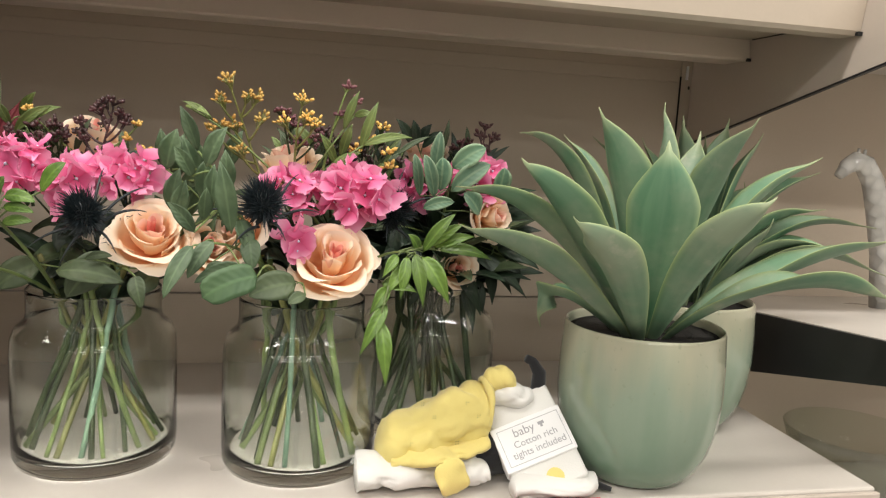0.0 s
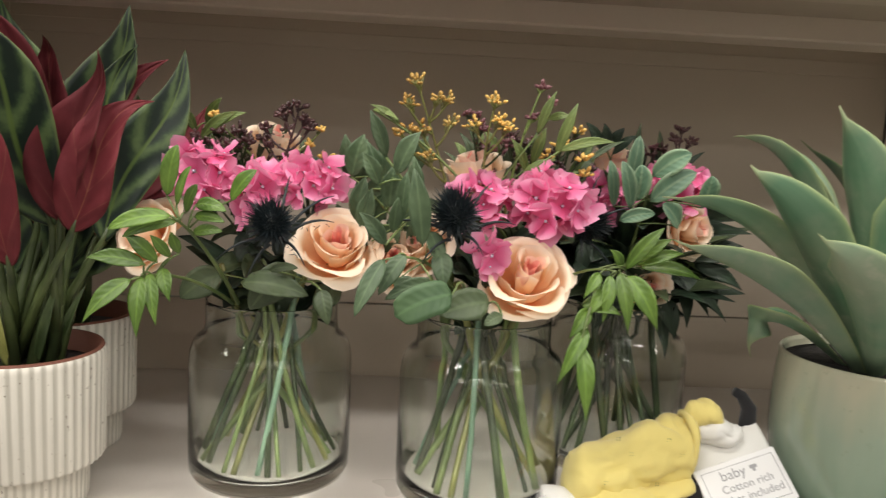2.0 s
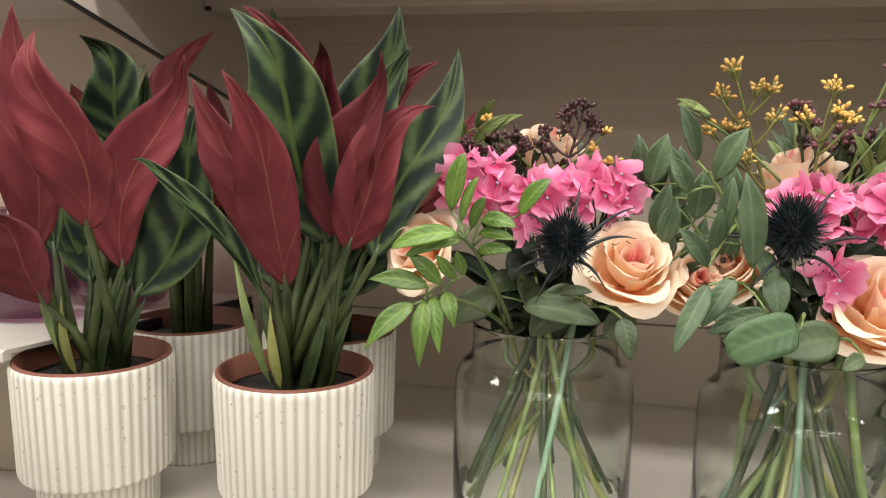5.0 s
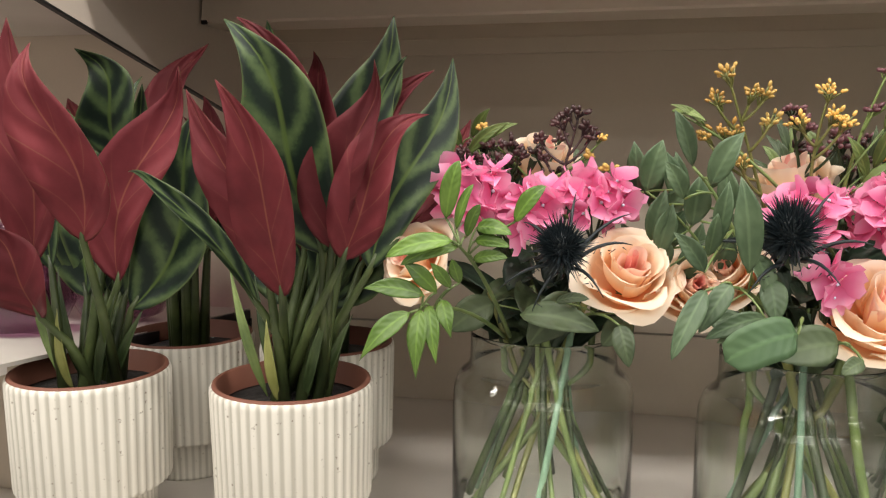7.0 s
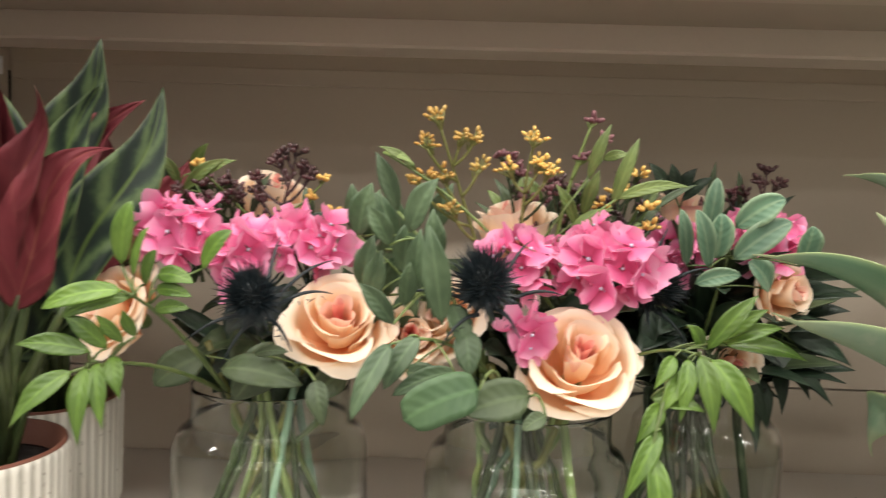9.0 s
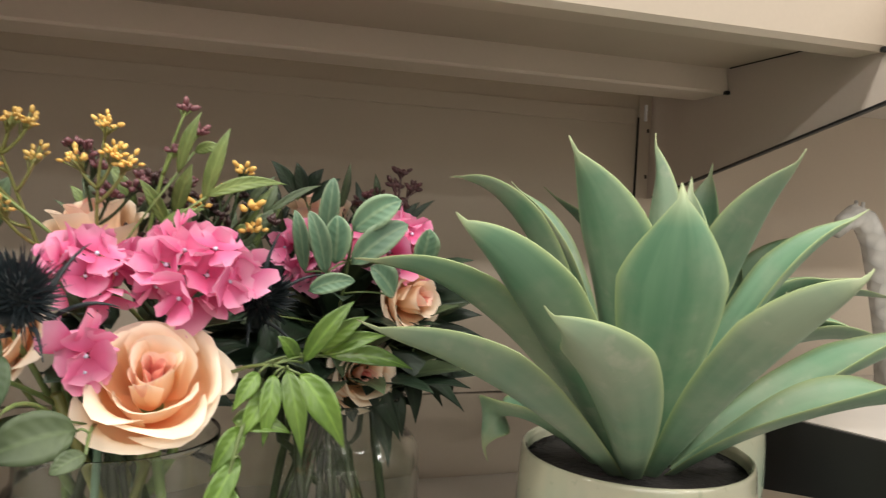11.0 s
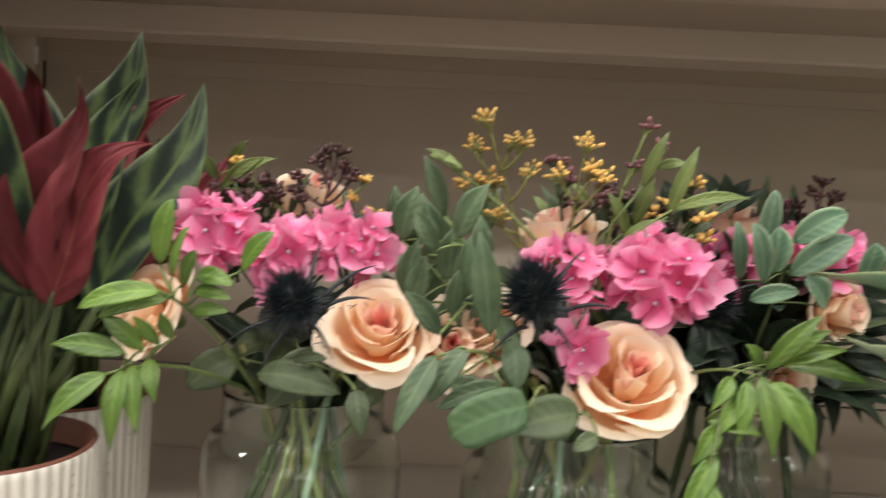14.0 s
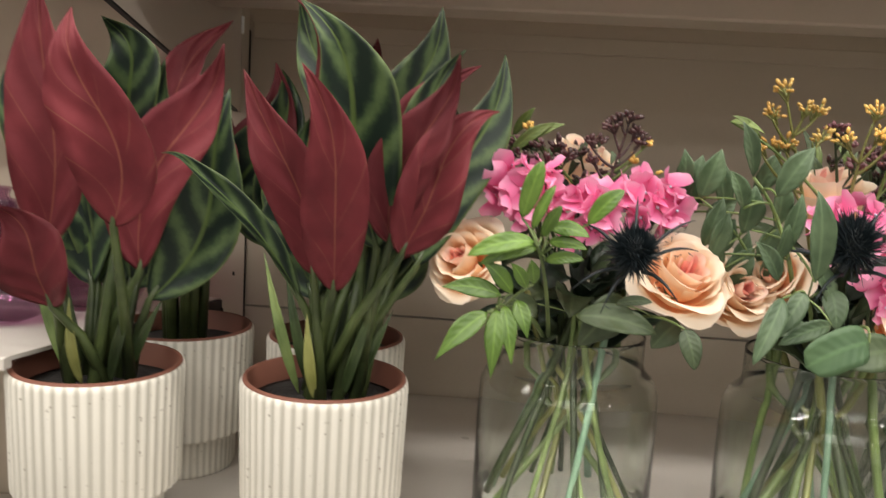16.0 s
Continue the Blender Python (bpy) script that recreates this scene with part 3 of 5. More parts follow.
# ---- pots ----
def ribbed_pot(x, y, grp="ribbed pots"):
    """A cream pot with upright ribs, a narrow foot and a bare clay rim."""
    ob = thing("calathea_pot_plant", (x, y, 0), "artificial calathea with burgundy and striped leaves in a ribbed cream pot", "potted plant", grp)
    bm = bmesh.new()
    uv = bm.loops.layers.uv.verify()
    n = 48 * 6
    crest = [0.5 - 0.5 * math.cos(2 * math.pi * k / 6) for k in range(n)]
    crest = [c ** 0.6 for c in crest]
    K = 0.965
    prof = [(K * a, b) for a, b in [(0.0430, 0.0), (0.0440, 0.003), (0.0450, 0.0315), (0.0470, 0.0325), (0.0552, 0.0335), (0.0566, 0.036), (0.0585, 0.112), (0.0580, 0.1155), (0.0565, 0.1168)]]
    amp = [0.0, 0.0011, 0.0011, 0.0, 0.001, 0.0016, 0.0016, 0.0007, 0]
    rings = []
    for (r, z), a in zip(prof, amp):
        rings.append([bm.verts.new((x + (r + a * (crest[k] - 1)) * math.cos(2 * math.pi * k / n), y + (r + a * (crest[k] - 1)) * math.sin(2 * math.pi * k / n), z)) for k in range(n)])
    for p, q in zip(rings, rings[1:]):
        for k in range(n):
            f = bm.faces.new((p[k], p[(k + 1) % n], q[(k + 1) % n], q[k]))
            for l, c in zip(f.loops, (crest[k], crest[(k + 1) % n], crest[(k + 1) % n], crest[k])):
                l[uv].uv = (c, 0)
    bm.faces.new(rings[0][::-1])
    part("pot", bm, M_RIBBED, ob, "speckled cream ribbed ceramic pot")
    bm = bmesh.new()
    lathe(bm, [(K * a, b) for a, b in [(0.0566, 0.1166), (0.0560, 0.1182), (0.0545, 0.1186), (0.0530, 0.1178), (0.0518, 0.102), (0.050, 0.100)]], (x, y, 0), 64)
    for f in [f for f in bm.faces if len(f.verts) > 4]:
        bm.faces.remove(f)
    part("rim", bm, M_TERRA, ob, "bare terracotta inner rim")
    bm = bmesh.new()
    lathe(bm, [(0.0498, 0.1020), (0.035, 0.1045), (0.010, 0.106)], (x, y, 0), 32)
    part("soil", bm, M_SOIL, ob, "dark soil")
    return ob


def width_calathea(v):
    """Broad below the middle, drawn out to a long thin tip."""
    if not 0 < v < 1:
        return 0.0
    return math.sin(math.pi * v ** 0.82) ** 0.82 * (1 - 0.42 * max(0, (v - 0.66) / 0.34) ** 0.9)


def calathea_leaf(ob, base, mid, tip, width, kind, root, k):
    bm = bmesh.new()
    b, m, t = Vector(base), Vector(mid), Vector(tip)
    toward = Vector((0.12, -1, 0.25))
    face = toward if kind != 1 else -toward
    if kind == 2:
        face = Vector((0.35, -0.8, 0.75))
    blade(bm, b, m, t, width * (1.0, 0.84, 0.60)[kind], face, width_calathea, fold=(0.4, -0.5, 0.9)[kind], crease=1.2, thick=0.0007, n=22, half=4, wave=0.05, sway=rnd.uniform(0.10, 0.22) * (1 if k % 2 else -1), hook=rnd.uniform(-0.02, 0.02),
          twist=rnd.uniform(-0.35, 0.35), front=0, back=1, seed=k * 1.7)
    part("leaf", bm, [M_CAL_GREEN, M_CAL_RED], ob, ("green striped leaf", "burgundy leaf underside", "folded olive leaf")[kind])
    bm = bmesh.new()
    d = (m - b).normalized()
    r = Vector(root)
    tube(bm, [r, r.lerp(b, 0.5) + Vector((0, 0, 0.008)), b, b + d * 0.012], [0.0044, 0.0034, 0.0024, 0.0012], 8)
    part("stem", bm, M_STEM_PLANT, ob)


def sheath(ob, root, tip, r, mat):
    bm = bmesh.new()
    blade(bm, root, Vector(root).lerp(Vector(tip), 0.5) + Vector((0, -0.004, 0)), tip, r, (0.1, -1, 0.1), width_lance, fold=0.7, thick=0.001, n=8, half=2)
    part("sheath", bm, mat, ob)


def fill_calathea(ob, x, y, count, height, seed):
    """Leaves of a plant that stands half hidden: an even spray round its middle."""
    r = random.Random(seed)
    for k in range(count):
        a = k * 2.4 + r.uniform(-0.4, 0.4)
        lean = r.uniform(0.02, 0.07)
        h = height * r.uniform(0.78, 1.0)
        d = Vector((math.cos(a), math.sin(a) * 0.55, 0))
        b = Vector((x, y, 0.19)) + d * 0.02
        t = Vector((x, y, h)) + d * lean * 1.6
        m = b.lerp(t, 0.5) + d * 0.012
        calathea_leaf(ob, b, m, t, r.uniform(0.052, 0.066), k % 2, Vector((x, y, 0.105)) + d * 0.014, k)


NEAR = [
    ((-0.3, -0.025, 0.21), (-0.312, -0.055, 0.285), (-0.335, -0.082, 0.348), 0.058, 0),
    ((-0.324, -0.035, 0.183), (-0.316, -0.078, 0.251), (-0.33, -0.104, 0.313), 0.041, 1),
    ((-0.34, -0.02, 0.19), (-0.351, -0.04, 0.254), (-0.378, -0.05, 0.313), 0.040, 1),
    ((-0.291, -0.033, 0.215), (-0.28, -0.045, 0.27), (-0.249, -0.05, 0.324), 0.041, 1),
    ((-0.284, -0.033, 0.208), (-0.263, -0.045, 0.257), (-0.231, -0.045, 0.301), 0.043, 1),
    ((-0.295, 0.000, 0.211), (-0.280, 0.010, 0.279), (-0.254, 0.012, 0.338), 0.034, 0),
    ((-0.277, 0.0, 0.197), (-0.253, 0.015, 0.264), (-0.227, 0.031, 0.339), 0.047, 0),
]
NEAR_REAR = [
    ((-0.331, 0.020, 0.203), (-0.329, -0.000, 0.301), (-0.351, -0.030, 0.357), 0.042, 1),
    ((-0.316, 0.020, 0.224), (-0.313, 0.010, 0.286), (-0.304, -0.008, 0.343), 0.036, 1),
    ((-0.330, 0.040, 0.213), (-0.345, 0.060, 0.304), (-0.375, 0.060, 0.374), 0.045, 0),
    ((-0.314, 0.030, 0.215), (-0.295, 0.045, 0.303), (-0.273, 0.043, 0.369), 0.048, 0),
    ((-0.348, -0.020, 0.174), (-0.387, -0.030, 0.230), (-0.433, -0.035, 0.270), 0.030, 2),
    ((-0.314, 0.030, 0.211), (-0.291, 0.040, 0.279), (-0.244, 0.050, 0.331), 0.040, 1),
    ((-0.293, 0.030, 0.195), (-0.257, 0.060, 0.251), (-0.223, 0.080, 0.299), 0.040, 1),
]
SIDE = [
    ((-0.458, -0.045, 0.216), (-0.45, -0.07, 0.279), (-0.466, -0.085, 0.34), 0.055, 1),
    ((-0.457, -0.012, 0.183), (-0.441, -0.01, 0.261), (-0.404, 0.0, 0.329), 0.054, 1),
    ((-0.479, 0.03, 0.262), (-0.479, 0.02, 0.309), (-0.494, 0.007, 0.345), 0.046, 0),
    ((-0.456, 0.0, 0.162), (-0.419, 0.01, 0.229), (-0.409, 0.015, 0.306), 0.056, 0),
    ((-0.51, -0.03, 0.197), (-0.496, -0.045, 0.281), (-0.5, -0.05, 0.359), 0.052, 1),
    ((-0.506, -0.03, 0.16), (-0.506, -0.05, 0.196), (-0.522, -0.06, 0.226), 0.048, 1),
    ((-0.484, 0.050, 0.208), (-0.468, 0.070, 0.305), (-0.426, 0.080, 0.355), 0.035, 1),
    ((-0.519, 0.000, 0.188), (-0.534, 0.000, 0.262), (-0.544, 0.000, 0.330), 0.036, 0),
]
for (px, py), rows in (((-0.335, 0.004), NEAR + NEAR_REAR), ((-0.490, -0.002), SIDE)):
    pot = ribbed_pot(px, py)
    for k, (b, m, t, w, kind) in enumerate(rows):
        a = 2.4 * k
        root = (px + 0.016 * math.cos(a) + 0.2 * (b[0] - px), py + 0.014 * math.sin(a), 0.104)
        calathea_leaf(pot, b, m, t, w, kind, root, k)
    back = random.Random(int(px * 1000))
    for k in range(8):
        a = math.pi * (k + 0.5) / 8
        d = Vector((math.cos(a), 0.5 + 0.5 * math.sin(a), 0))
        h = 0.25 + 0.07 * math.sin(a) + back.uniform(-0.02, 0.02)
        b = Vector((px, py + 0.012, 0.165)) + d * 0.016
        t = Vector((px, py + 0.012, h)) + d * back.uniform(0.035, 0.06)
        calathea_leaf(pot, b, b.lerp(t, 0.5) + d * 0.006, t, back.uniform(0.045, 0.06), 0, Vector((px, py, 0.104)) + d * 0.012, 4 * k + 1)
    for k in range(6):
        a = 1.05 * k + 0.3
        root = (px + 0.017 * math.cos(a), py + 0.014 * math.sin(a), 0.104)
        tip = (px + 0.045 * math.cos(a), py + 0.02 * math.sin(a), 0.165 + 0.012 * (k % 4))
        sheath(pot, root, tip, 0.0085, (M_STEM_DARK, M_STEM_DARK, M_STEM_DARK, M_STEM, M_STEM_YELLOW, M_STEM_DARK, M_STEM_DARK)[k % 7])
for k, (px, py) in enumerate(((-0.478, 0.115), (-0.351, 0.118))):
    pot = ribbed_pot(px, py)
    fill_calathea(pot, px, py, 14, 0.335, 11 + k)


def agave_pot(x, y, label):
    ob = thing("agave_pot_plant", (x, y, 0), label, "potted plant", "agave plants")
    bm = bmesh.new()
    lathe(bm, [(0.95 * a, 0.955 * b) for a, b in [(0.040, 0.0), (0.046, 0.0008), (0.051, 0.003), (0.0600, 0.014), (0.0680, 0.030), (0.0735, 0.052), (0.0760, 0.080), (0.0755, 0.110), (0.0735, 0.139), (0.0728, 0.1415), (0.0718, 0.1422), (0.0708, 0.1415), (0.0695, 0.138), (0.0700, 0.120), (0.066, 0.118)]], (x, y, 0), 72)
    for f in [f for f in bm.faces if len(f.verts) > 4 and f.calc_center_median().z > 0.1]:
        bm.faces.remove(f)
    part("pot", bm, M_GLAZE, ob, "glossy sage green glazed ceramic pot")
    bm = bmesh.new()
    lathe(bm, [(0.0662, 0.1275), (0.04, 0.1285), (0.01, 0.1290)], (x, y, 0), 32)
    part("soil", bm, M_SOIL, ob, "dark soil")
    return ob


def agave_leaf(ob, x, y, mid, tip, width, k):
    out = Vector((tip[0] - x, tip[1] - y, 0))
    out.normalize()
    base = Vector((x, y, 0.112)) + out * 0.010
    up = Vector((0, 0, 1)) * 0.9 - out * 0.9
    bm = bmesh.new()
    blade(bm, base, mid, tip, width * 0.94, up, width_agave, fold=0.48, crease=1.6, thick=0.0024, n=34, half=5, wave=0.035, hook=0.005, twist=rnd.uniform(-0.2, 0.2), seed=k * 2.1)
    part("leaf", bm, M_AGAVE, ob)


AGAVE_A = [
    ((0.288, -0.035, 0.134), (0.268, -0.085, 0.226), (0.259, -0.100, 0.296), 0.064, 0),
    ((0.288, -0.035, 0.134), (0.218, -0.115, 0.200), (0.181, -0.114, 0.235), 0.049, 0),
    ((0.288, -0.035, 0.134), (0.285, -0.130, 0.214), (0.305, -0.172, 0.258), 0.049, 0),
    ((0.288, -0.035, 0.134), (0.199, -0.080, 0.226), (0.152, -0.078, 0.273), 0.058, 0),
    ((0.288, -0.035, 0.134), (0.184, -0.080, 0.193), (0.111, -0.070, 0.222), 0.050, 0),
    ((0.288, -0.035, 0.134), (0.353, -0.110, 0.187), (0.457, -0.120, 0.177), 0.050, 0),
    ((0.288, -0.035, 0.134), (0.380, -0.070, 0.190), (0.509, -0.060, 0.221), 0.055, 0),
]
AGAVE_B = [
    ((0.288, -0.035, 0.134), (0.255, -0.045, 0.248), (0.221, -0.050, 0.315), 0.052, 0),
    ((0.288, -0.035, 0.134), (0.295, -0.030, 0.258), (0.296, -0.009, 0.325), 0.026, 0),
    ((0.288, -0.035, 0.134), (0.319, -0.065, 0.252), (0.337, -0.095, 0.312), 0.050, 0),
    ((0.288, -0.035, 0.134), (0.223, -0.020, 0.257), (0.178, 0.007, 0.292), 0.036, 0),
    ((0.288, -0.035, 0.134), (0.262, 0.020, 0.241), (0.233, 0.050, 0.292), 0.045, 0),
    ((0.288, -0.035, 0.134), (0.363, -0.040, 0.235), (0.436, -0.040, 0.284), 0.046, 0),
    ((0.288, -0.035, 0.134), (0.192, -0.040, 0.221), (0.120, -0.020, 0.246), 0.050, 0),
    ((0.288, -0.035, 0.134), (0.223, 0.000, 0.159), (0.211, 0.020, 0.124), 0.040, 0),
    ((0.288, -0.035, 0.134), (0.342, 0.020, 0.231), (0.377, 0.060, 0.304), 0.050, 0),
]
AX, AY = 0.303, -0.004
agave = agave_pot(AX, AY, "artificial blue-green agave in a glossy sage pot")
for k, (b, m, t, w, kind) in enumerate(AGAVE_A + AGAVE_B):
    agave_leaf(agave, AX, AY, m, t, w, k)
BX, BY = 0.412, 0.118
REAR_TIPS = [
    (0.376, 0.100, 0.322),
    (0.421, 0.120, 0.306),
    (0.475, 0.100, 0.308),
    (0.522, 0.060, 0.233),
    (0.543, 0.100, 0.269),
    (0.583, 0.060, 0.216),
    (0.580, 0.030, 0.170),
    (0.469, 0.160, 0.324),
    (0.307, 0.160, 0.294),
    (0.372, 0.180, 0.297),
    (0.540, 0.040, 0.190),
    (0.498, 0.140, 0.255),
]
agave = agave_pot(BX, BY, "second artificial agave in a sage pot, set behind")
for k, tip in enumerate(REAR_TIPS):
    tip = Vector(tip)
    d = tip - Vector((BX, BY, 0.122))
    mid = Vector((BX, BY, 0.122)) + d * 0.5 + Vector((0, 0, 0.012 + 0.15 * math.hypot(d.x, d.y)))
    agave_leaf(agave, BX, BY, mid, tip, 0.046, k)
for k in range(7):
    a = 2.399 * k + 0.6
    d = Vector((math.cos(a), math.sin(a), 0))
    tip = Vector((BX, BY, 0.20 + 0.012 * k)) + d * (0.10 - 0.008 * k)
    tip.y = min(tip.y, BACK - 0.03)
    agave_leaf(agave, BX, BY, Vector((BX, BY, 0.175)) + d * 0.05, tip, 0.042, k)


# ---- bouquets ----
def rose_petal(r_low, r_top, height, half, roll, seed, n=10, rows=9):
    """One petal: a curved shield about the rose's axis that swells, then rolls its uneven rim outwards."""
    r = random.Random(seed)
    ph, amp, skew = r.uniform(0, 6.28), r.uniform(0.03, 0.07), r.uniform(-0.25, 0.25)
    bm = bmesh.new()
    uv = bm.loops.layers.uv.verify()
    grid, co = [], {}
    for i in range(rows + 1):
        v = i / rows
        a_ = []
        for j in range(n + 1):
            u = 2 * j / n - 1
            crown = 1 - 0.17 * abs(u) ** 3.2 + amp * math.sin(3.1 * u + ph) * (1 - abs(u)) + skew * 0.12 * u
            t = v * crown
            swell = math.sin(min(1, t * 1.6) * math.pi / 2)
            ra = r_low * swell + (r_top - r_low) * t * t
            k = max(0, t - 0.62) / 0.38
            ra += 1.35 * roll * k * k * (1 + 0.25 * math.sin(2.9 * u + ph)) + 0.0012 * t * math.sin(4.5 * u + 2 * ph)
            z = height * t - roll * 1.15 * k ** 3
            w = half * (0.35 + 0.65 * math.sin(min(1, v * 1.7) * math.pi / 2))
            ang = u * w
            pt = Vector((ra * math.cos(ang), ra * math.sin(ang), z))
            x = bm.verts.new(pt)
            co[x] = (u, v)
            a_.append(x)
        grid.append(a_)
    for i in range(rows):
        for j in range(n):
            bm.faces.new((grid[i][j], grid[i][j + 1], grid[i + 1][j + 1], grid[i + 1][j]))
    for f in bm.faces:
        for l in f.loops:
            l[uv].uv = co[l.vert]
    return bm


# ring: low radius, rim radius, height, half angle, roll, petals, material
RINGS = [(0.0036, 0.0030, 0.0460, 2.2, 0.0006, 2, M_ROSE_CORE), (0.0078, 0.0070, 0.0485, 1.7, 0.0016, 3, M_ROSE_IN),
         (0.0140, 0.0132, 0.0485, 1.45, 0.0030, 3, M_ROSE), (0.0210, 0.0205, 0.0455, 1.30, 0.0046, 3, M_ROSE),
         (0.0272, 0.0278, 0.0400, 1.18, 0.0062, 4, M_ROSE), (0.0318, 0.0335, 0.0320, 1.10, 0.0076, 4, M_ROSE)]
PETALS = [[finish(rose_petal(a, b, h, w, o, 31 * i + s), m) for s in range(3)] for i, (a, b, h, w, o, c, m) in enumerate(RINGS)]


def rose(ob, at, toward, size, seed, bud=False):
    """A full-blown rose, or a closed bud, at its middle; its face is turned toward a way."""
    r = random.Random(seed)
    s = size / (0.054 if bud else 0.086)
    turn = Vector(toward).to_track_quat("Z", "Y").to_matrix().to_4x4()
    m = Matrix.Translation(Vector(at)) @ turn @ Matrix.Diagonal((s, s, 1.22 * s, 1)) @ Matrix.Translation((0, 0, -0.025))
    bm = bmesh.new()
    bmesh.ops.create_uvsphere(bm, u_segments=12, v_segments=8, radius=0.008)
    bmesh.ops.scale(bm, vec=(1, 1, 1.2), verts=bm.verts)
    bmesh.ops.transform(bm, matrix=m, verts=bm.verts)
    head = part("rose", bm, M_STEM, ob, "peach silk rose with a pink heart")
    lean = Matrix.Rotation(r.uniform(0.05, 0.14), 4, Vector((r.uniform(-1, 1), r.uniform(-1, 1), 0)).normalized())
    for ring, row in enumerate(RINGS[:4] if bud else RINGS):
        start = r.uniform(0, 6.28)
        inner = lean if ring < 3 else Matrix.Identity(4)
        for k in range(row[5]):
            a = start + 2 * math.pi * k / row[5] + r.uniform(-0.2, 0.2)
            tilt = r.uniform(-0.12, 0.12) + (0.09 * (k % 2) if ring > 1 else 0)
            piece("petal", PETALS[ring][(k + seed) % 3], head, m @ inner @ Matrix.Rotation(a, 4, "Z") @ Matrix.Rotation(tilt, 4, "Y") @ Matrix.Translation((0, 0, r.uniform(-0.002, 0.002))))
    return head


def floret_mesh(seed):
    """Four rounded, slightly cupped petals round a pale eye."""
    r = random.Random(seed)
    bm = bmesh.new()
    uv = bm.loops.layers.uv.verify()
    for q in range(4):
        a0 = q * math.pi / 2 + r.uniform(-0.15, 0.15)
        n, rows, co, g = 4, 5, {}, []
        droop, roll, ruf = r.uniform(-1.3, 1.1), r.uniform(-0.7, 0.7), r.uniform(0, 6.28)
        for i in range(rows + 1):
            v = i / rows
            w = 0.0112 * math.sin(math.pi * min(0.5 + 0.0, v * 0.62)) ** 0.8 * (1 if v < 0.75 else (1 - ((v - 0.75) / 0.27) ** 2) ** 0.5)
            line = []
            for j in range(n + 1):
                u = 2 * j / n - 1
                p = Vector((0.0012 + 0.0150 * v, u * w, 0.0035 * v * v - droop * 0.008 * v * v + 0.0025 * u * u * v + roll * u * w + 0.0022 * v * math.sin(2.6 * u + 3 * v + ruf)))
                p = Matrix.Rotation(a0, 3, "Z") @ p
                x = bm.verts.new(p)
                co[x] = (u, v)
                line.append(x)
            g.append(line)
        for i in range(rows):
            for j in range(n):
                f = bm.faces.new((g[i][j], g[i][j + 1], g[i + 1][j + 1], g[i + 1][j]))
                for l in f.loops:
                    l[uv].uv = co[l.vert]
    v = bmesh.ops.create_icosphere(bm, subdivisions=1, radius=0.0016, matrix=Matrix.Translation((0, 0, 0.0012)))["verts"]
    for f in {f for x in v for f in x.link_faces}:
        f.material_index = 1
    return finish(bm, [M_HYDRANGEA, M_HYD_EYE])


FLORETS = [floret_mesh(s) for s in range(6)]


def hydrangea(ob, at, toward, size, count, seed):
    """A domed head of many florets."""
    r = random.Random(seed)
    bm = bmesh.new()
    at = Vector(at)
    for k in range(7):
        a = 2 * math.pi * k / 7
        tube(bm, [at + Vector((0, 0.01, -0.03)), at + Vector((0.5 * size[0] * math.cos(a), 0.4 * size[1] * math.sin(a), 0.2 * size[2]))], 0.0009, 5)
    head = part("hydrangea", bm, M_STEM_DARK, ob, "bright pink hydrangea flower head")
    turn = Vector(toward).to_track_quat("Z", "Y")
    for k in range(count):
        c = 1 - 1.25 * (k + 0.5) / count
        a = 2.39996 * k + r.uniform(-0.25, 0.25)
        s = math.sqrt(max(0, 1 - c * c))
        d = turn @ Vector((s * math.cos(a), s * math.sin(a), c))
        p = at + Vector((d.x * size[0], d.y * size[1], d.z * size[2])) * r.uniform(0.50, 0.86)
        f = (d + Vector((r.uniform(-0.55, 0.55), r.uniform(-0.5, 0.5), r.uniform(-0.4, 0.5)))).normalized()
        sc = r.uniform(0.58, 0.84)
        m = Matrix.Translation(p) @ f.to_track_quat("Z", "Y").to_matrix().to_4x4() @ Matrix.Rotation(r.uniform(0, 6.28), 4, "Z") @ Matrix.Diagonal((sc, sc, sc, 1))
        piece("floret", FLORETS[k % 6], head, m)
    return head


